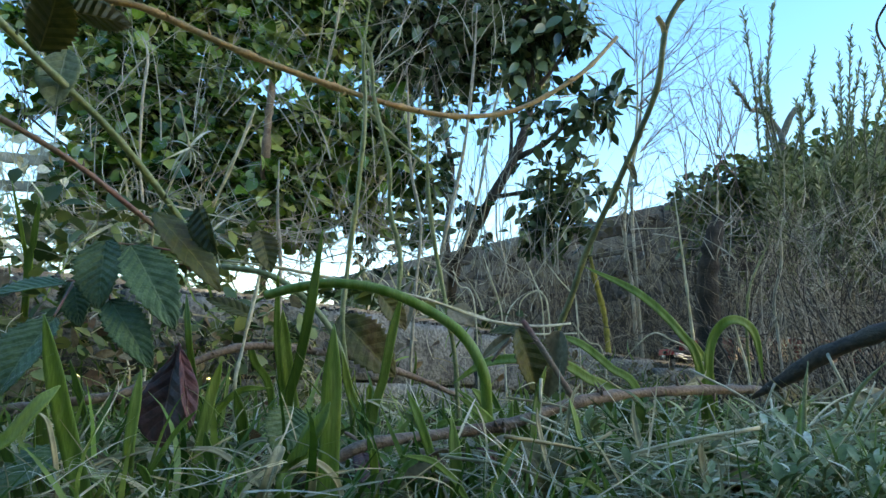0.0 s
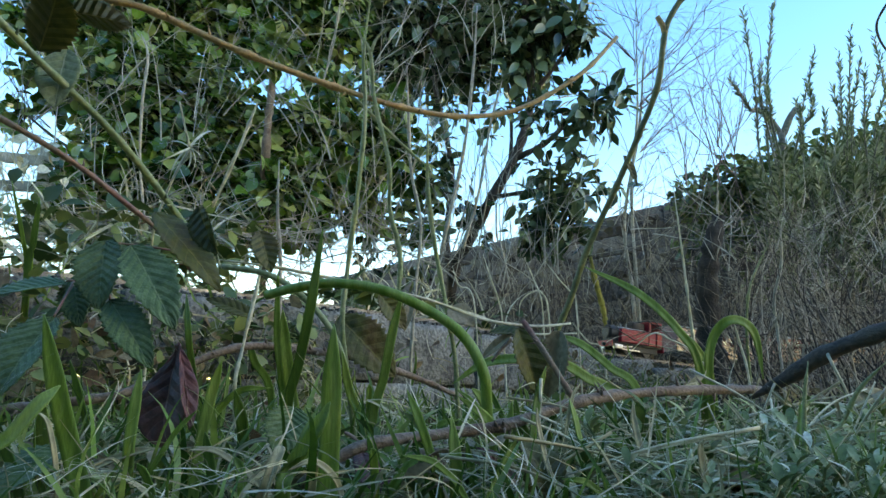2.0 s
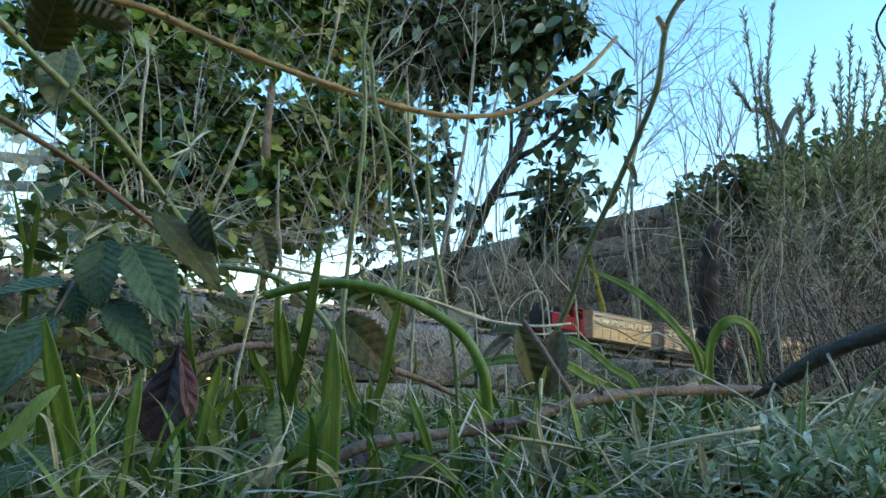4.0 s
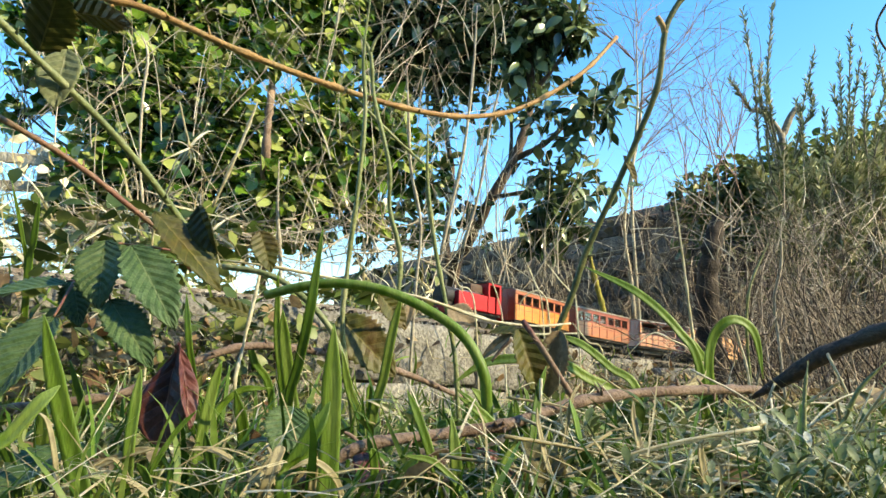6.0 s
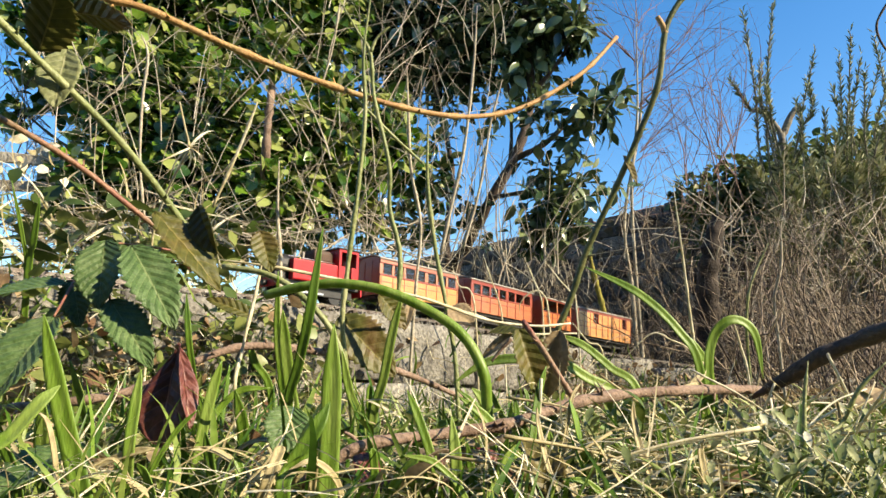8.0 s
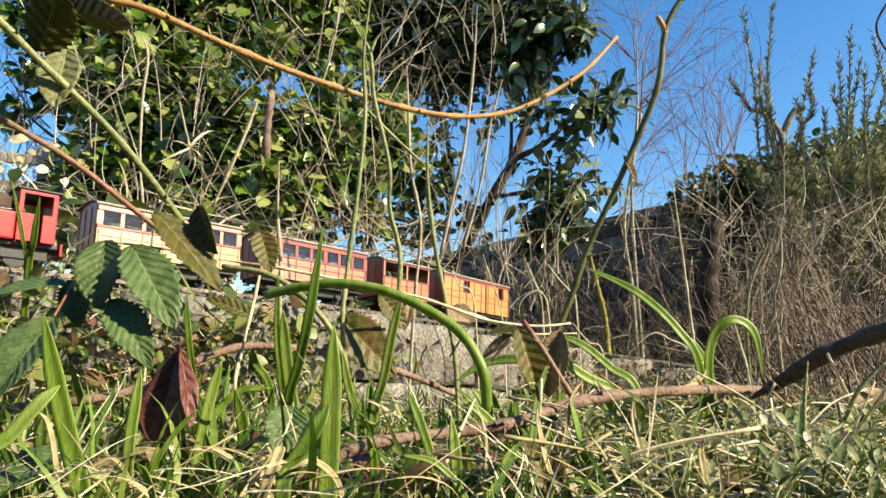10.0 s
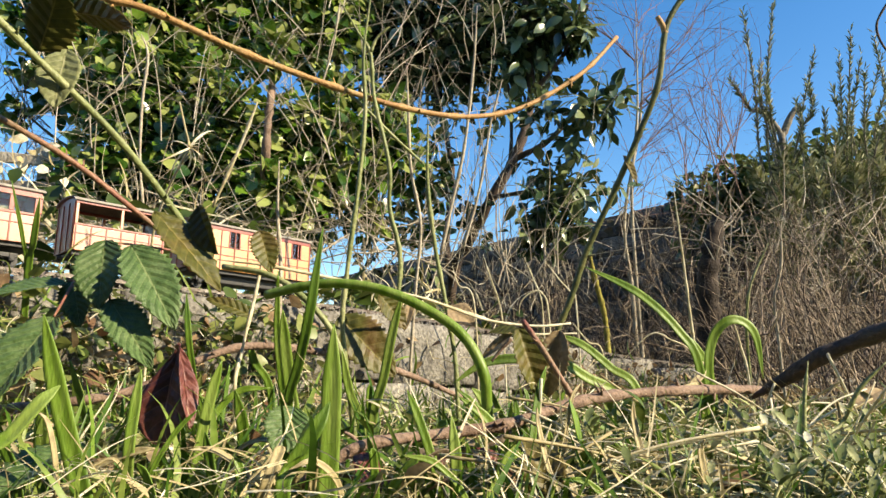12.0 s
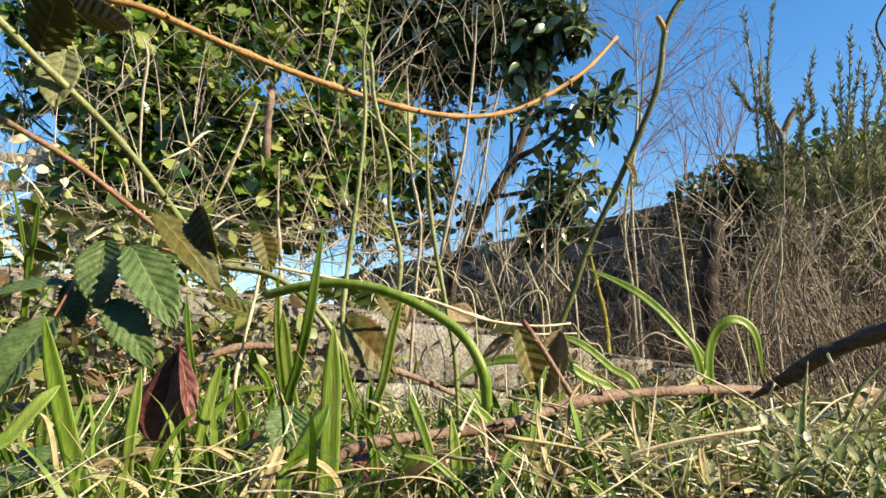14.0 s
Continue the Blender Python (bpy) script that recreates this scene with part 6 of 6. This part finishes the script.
    tagged(green.object("grass", M["grass"]), "green grass blades among the weeds", "grass", kind="stuff")
    tagged(dry.object("dry_grass", M["straw"]), "bleached dry grass and straw in the weeds", "dry grass", kind="stuff")
    tagged(mat.object("ground_cover", M["greystem"]), "low grey-green leafy ground cover", "ground cover", kind="stuff")
    tagged(litter.object("fallen_leaves", M["deadleaf"]), "brown fallen leaves in the grass", "leaf litter", kind="stuff")


undergrowth()


def silver_plants():
    """Low felted rosettes at the edge of the grass."""
    rnd = random.Random(71)
    for x, y in ((0.16, 0.60), (0.20, 0.66), (0.24, 0.62), (0.27, 0.70), (0.31, 0.60), (0.29, 0.64), (0.34, 0.68), (0.37, 0.63), (0.40, 0.70), (0.23, 0.76), (0.30, 0.80), (0.36, 0.78), (0.43, 0.76), (0.33, 0.56), (0.38, 0.58),
                 (0.19, 0.72), (0.14, 0.68), (0.26, 0.58), (0.45, 0.72), (0.42, 0.64), (0.21, 0.84), (0.40, 0.86), (-0.20, 0.70), (-0.26, 0.62), (0.285, 0.53), (0.315, 0.52), (0.335, 0.535), (0.30, 0.55), (0.27, 0.55), (0.24, 0.54), (0.33, 0.50), (0.345, 0.56), (0.21, 0.57), (0.355, 0.60), (0.18, 0.44), (0.22, 0.42), (0.255, 0.45), (0.28, 0.43), (0.24, 0.48), (0.20, 0.49), (0.28, 0.48), (0.305, 0.465), (0.15, 0.47), (0.265, 0.405), (0.235, 0.39)):
        b = Batch()
        near = 0.85 if y < 0.6 else 0.95
        for branch in range(rnd.randint(4, 6)):
            a = rnd.uniform(0, 6.28)
            lean = Vector((math.cos(a) * 0.6, math.sin(a) * 0.6, 1)).normalized()
            h = rnd.uniform(0.045, 0.09) * (0.78 if y < 0.6 else 1.0)
            b.tube([Vector((0, 0, -0.01)), lean * h * 0.5, lean * h], 0.0016, 0.001, 5)
            for k in range(12):
                q = lean * h * (0.3 + 0.7 * k / 11)
                w = k * 2.4 + rnd.uniform(-0.4, 0.4)
                o = Vector((math.cos(w), math.sin(w), 0.3 + 0.11 * k))
                b.leaf(OBLONG, q, o, Vector((0, 0, 1)) - o * 0.2, rnd.uniform(0.012, 0.022) * near, 1.0)
        ob = b.object("silver_leaf_plant", M["silverleaf"])
        ob.location = (x, y, 0)
        tagged(ob, "low plant with pale silvery felted leaves", "plant", "silver plants")


silver_plants()


def odds_and_ends():
    rnd = random.Random(81)
    # broad bleached blades lying in the grass
    for pts, w in (([(-0.120, 0.474, 0.025), (-0.113, 0.471, 0.043), (-0.109, 0.478, 0.058), (-0.109, 0.487, 0.063)], 0.0055), ([(-0.270, 0.523, 0.036), (-0.246, 0.521, 0.047), (-0.225, 0.519, 0.055), (-0.207, 0.518, 0.059)], 0.0045), ([(-0.088, 0.485, 0.023), (-0.086, 0.481, 0.041), (-0.084, 0.478, 0.057)], 0.0037), ([(-0.034, 0.524, 0.032), (-0.022, 0.522, 0.043), (-0.006, 0.522, 0.042), (0.002, 0.524, 0.032)], 0.0037), ([(0.271, 0.754, 0.106), (0.244, 0.735, 0.100), (0.208, 0.716, 0.092)], 0.0040), ([(0.295, 0.756, 0.094), (0.308, 0.740, 0.071), (0.319, 0.727, 0.039)], 0.0034), ([(0.285, 0.769, 0.130), (0.278, 0.762, 0.115), (0.259, 0.755, 0.100)], 0.0055),
                   ([(0.193, 0.620, 0.062), (0.222, 0.622, 0.052), (0.266, 0.626, 0.033)], 0.0024), ([(-0.294, 0.521, 0.044), (-0.274, 0.520, 0.050), (-0.268, 0.523, 0.036)], 0.0041), ([(-0.172, 0.574, 0.039), (-0.158, 0.570, 0.056), (-0.140, 0.569, 0.061), (-0.127, 0.571, 0.052)], 0.0027)):
        tagged(strap("bleached_blade", pts, w * 0.8, M["straw"], face=(0.1, -0.8, 0.5), keel=0.5), "broad bleached dry blade curling in the weeds", "dry blade", "dry blades")
    # long bleached straws lying across the ground cover
    b = Batch()
    for k in range(100):
        d = rnd.uniform(0.48, 0.85)
        p = Vector((rnd.uniform(0.1, 0.62) * d, d, rnd.uniform(0.035, 0.06 if d < 0.6 else 0.08)))
        a = Vector((rnd.gauss(0, 1), rnd.gauss(0, 0.3), rnd.gauss(-0.1, 0.45))).normalized() * rnd.uniform(0.03, 0.075)
        b.tube(smooth_line([p - a, p + Vector((0, 0, rnd.uniform(0.0, 0.012))), p + a], 4), rnd.uniform(0.0009, 0.0017), 0.0007, 5)
    tagged(b.object("fallen_straw", M["straw"]), "long bleached straws lying over the low plants", "straw", kind="stuff")
    # withered flower head
    b = Batch()
    c = Vector((-0.364, 0.951, 0.441))
    for k in range(16):
        d = Vector((rnd.gauss(0, 1), rnd.gauss(0, 0.6), rnd.gauss(-0.3, 0.8))).normalized()
        b.leaf(CURL, c, d, (rnd.gauss(0, 1), rnd.gauss(0, 1), 1), rnd.uniform(0.018, 0.05), rnd.uniform(1.5, 2.6))
    b.tube(smooth_line([(-0.379, 0.938, 0.506), (-0.372, 0.944, 0.475), (-0.364, 0.951, 0.441)], 6), 0.0012, 0.0018, 6)
    b.tube(smooth_line([(-0.364, 0.951, 0.441), (-0.401, 0.981, 0.393), (-0.439, 1.026, 0.326), (-0.443, 1.049, 0.209), (-0.45, 1.06, -0.02)], 6), 0.0018, 0.0022, 6)
    tagged(b.object("withered_flower", M["straw"]), "withered pale flower head with drooping strips", "dead flower")
    # bleached leaves caught at the fence
    b = Batch()
    for k in range(20):
        p = Vector((-1.245, 2.005, 0.778)) + Vector((rnd.gauss(0, 0.06), rnd.uniform(-0.06, 0.04), rnd.gauss(0, 0.03)))
        b.leaf(ROUND, p, (rnd.gauss(0, 1), rnd.gauss(0, 0.5), rnd.gauss(-0.3, 0.6)), (0.6 + rnd.gauss(0, 0.7), -0.6, 0.5), rnd.uniform(0.025, 0.055))
    tagged(b.object("bleached_leaves", M["straw"]), "pale bleached leaves caught on the fence", "dead leaves", kind="stuff")
    b = Batch()
    for k in range(26):
        s = Vector((-1.75 + rnd.uniform(-0.2, 0.35), 2.55 + rnd.uniform(-0.2, 0.3), rnd.uniform(0.9, 1.25)))
        twiggy(b, s, (rnd.gauss(0.3, 0.6), rnd.gauss(0, 0.3), rnd.gauss(0.5, 0.4)), rnd.uniform(0.2, 0.5), rnd.uniform(0.0015, 0.003), rnd, 2, 0.2)
    tagged(b.object("bare_hedge_twigs", M["redtwig"]), "bare dark twigs against the sky beside the tree", "twigs", kind="stuff")
    tagged(stem("curled_tendril", [(0.663, 0.904, 0.674), (0.636, 0.911, 0.640), (0.624, 0.917, 0.612), (0.636, 0.923, 0.582), (0.663, 0.927, 0.562)], 0.0018, 0.0018, M["dark_shade_bark"], sides=6), "dark curled dry tendril", "tendril")


odds_and_ends()


def foreground_tangle():
    """Broad green blades, curled bleached blades and withered leaves low before the camera."""
    rnd = random.Random(131)
    for k in range(58):
        d = rnd.uniform(0.47, 0.85)
        u = rnd.uniform(-0.62, 0.14) if k % 4 else rnd.uniform(0.1, 0.6)
        x, h = u * d, rnd.uniform(0.055, 0.10) * (0.8 if d < 0.56 else 1.15) * (1 if u < 0.14 else 0.75)
        lean, deep = rnd.gauss(0, 0.022), rnd.gauss(0, 0.012)
        pts = [(x, d, -0.02), (x + lean * 0.3, d + deep * 0.3, h * 0.45), (x + lean * 0.9, d + deep * 0.8, h * 0.85), (x + lean * 1.6, d + deep, h * rnd.uniform(0.9, 1.2))]
        tagged(strap("bulb_plant", pts, rnd.uniform(0.0024, 0.0056), M["blade"], face=(rnd.gauss(0, 0.6), -1, 0.25)), "upright green strap-shaped bulb leaf growing from the grass", "bulb plant", "bulb leaves")
    for k in range(125):
        d = rnd.uniform(0.46, 0.82)
        u = rnd.uniform(-0.6, 0.1) if k % 3 == 0 else rnd.uniform(0.1, 0.62)
        p = Vector((u * d, d, rnd.uniform(0.0, 0.03)))
        a = Vector((rnd.gauss(0, 1), rnd.gauss(0, 0.4), rnd.uniform(-0.1, 1.0))).normalized()
        ln = rnd.uniform(0.035, 0.085)
        bend = Vector((rnd.gauss(0, 0.35), rnd.gauss(0, 0.2), rnd.gauss(-0.15, 0.3)))
        pts = [p - Vector((0, 0, 0.01)), p + a * ln * 0.4, p + (a + bend * 0.5).normalized() * ln * 0.75 + Vector((0, 0, 0.006)), p + (a + bend).normalized() * ln]
        tagged(strap("bleached_blade", pts, rnd.uniform(0.0011, 0.0036), M["straw"], face=(rnd.gauss(0.3, 0.5), -0.8, 0.6), keel=rnd.uniform(0.2, 0.7), taper=0.5), "broad bleached dry blade curling in the weeds", "dry blade", "dry blades")
    for k in range(34):
        d = rnd.uniform(0.48, 0.95)
        u = rnd.uniform(-0.6, 0.62)
        p = Vector((u * d, d, rnd.uniform(0.015, 0.045)))
        if (p - T0).dot(TN) < 0.12:
            continue
        a = Vector((rnd.gauss(0, 1), rnd.gauss(0, 0.6), rnd.gauss(0, 0.4))).normalized() * rnd.uniform(0.025, 0.05)
        leaf = big_leaf("withered_leaf", p, p + a, (rnd.gauss(0, 0.6), -0.6, 0.8), a.length * rnd.uniform(0.4, 0.65), M[rnd.choice(("deadleaf", "litter", "redleaf", "deadleaf", "olive"))], None, droop=rnd.uniform(-0.3, 0.5), fold=rnd.uniform(0.1, 0.7), twist=rnd.gauss(0, 0.8), serrate=0.03)
        tagged(leaf, "curled withered leaf caught low in the grass", "dead leaf", "withered leaves")


foreground_tangle()


def run_at(t):
    ts, ss = [a for a, _ in RUN], [b for _, b in RUN]
    k = max(0, min(len(ts) - 2, int(np.searchsorted(ts, t, side="right")) - 1))

    def slope(i):
        a, b = max(i - 1, 0), min(i + 1, len(ts) - 1)
        return (ss[b] - ss[a]) / (ts[b] - ts[a])
    h = ts[k + 1] - ts[k]
    u = (t - ts[k]) / h
    return ((2 * u ** 3 - 3 * u * u + 1) * ss[k] + (u ** 3 - 2 * u * u + u) * h * slope(k)
            + (-2 * u ** 3 + 3 * u * u) * ss[k + 1] + (u ** 3 - u * u) * h * slope(k + 1))


def motions():
    times = [k * 0.1 for k in range(141)]
    for vehicle, back, half in TRAIN:
        walk(vehicle, [(t, track_pose(run_at(t) + back, half)) for t in times])
    fine = [k / 30 for k in range(421)]
    gone = [run_at(0) - run_at(t) for t in fine]
    for axle, vehicle, x, r in AXLES:
        walk(axle, [(t, pose(x, 0, r, 0, math.degrees(d / r) % 360, 0)) for t, d in zip(fine, gone)])
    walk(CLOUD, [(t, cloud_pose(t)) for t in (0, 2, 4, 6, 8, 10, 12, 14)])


motions()
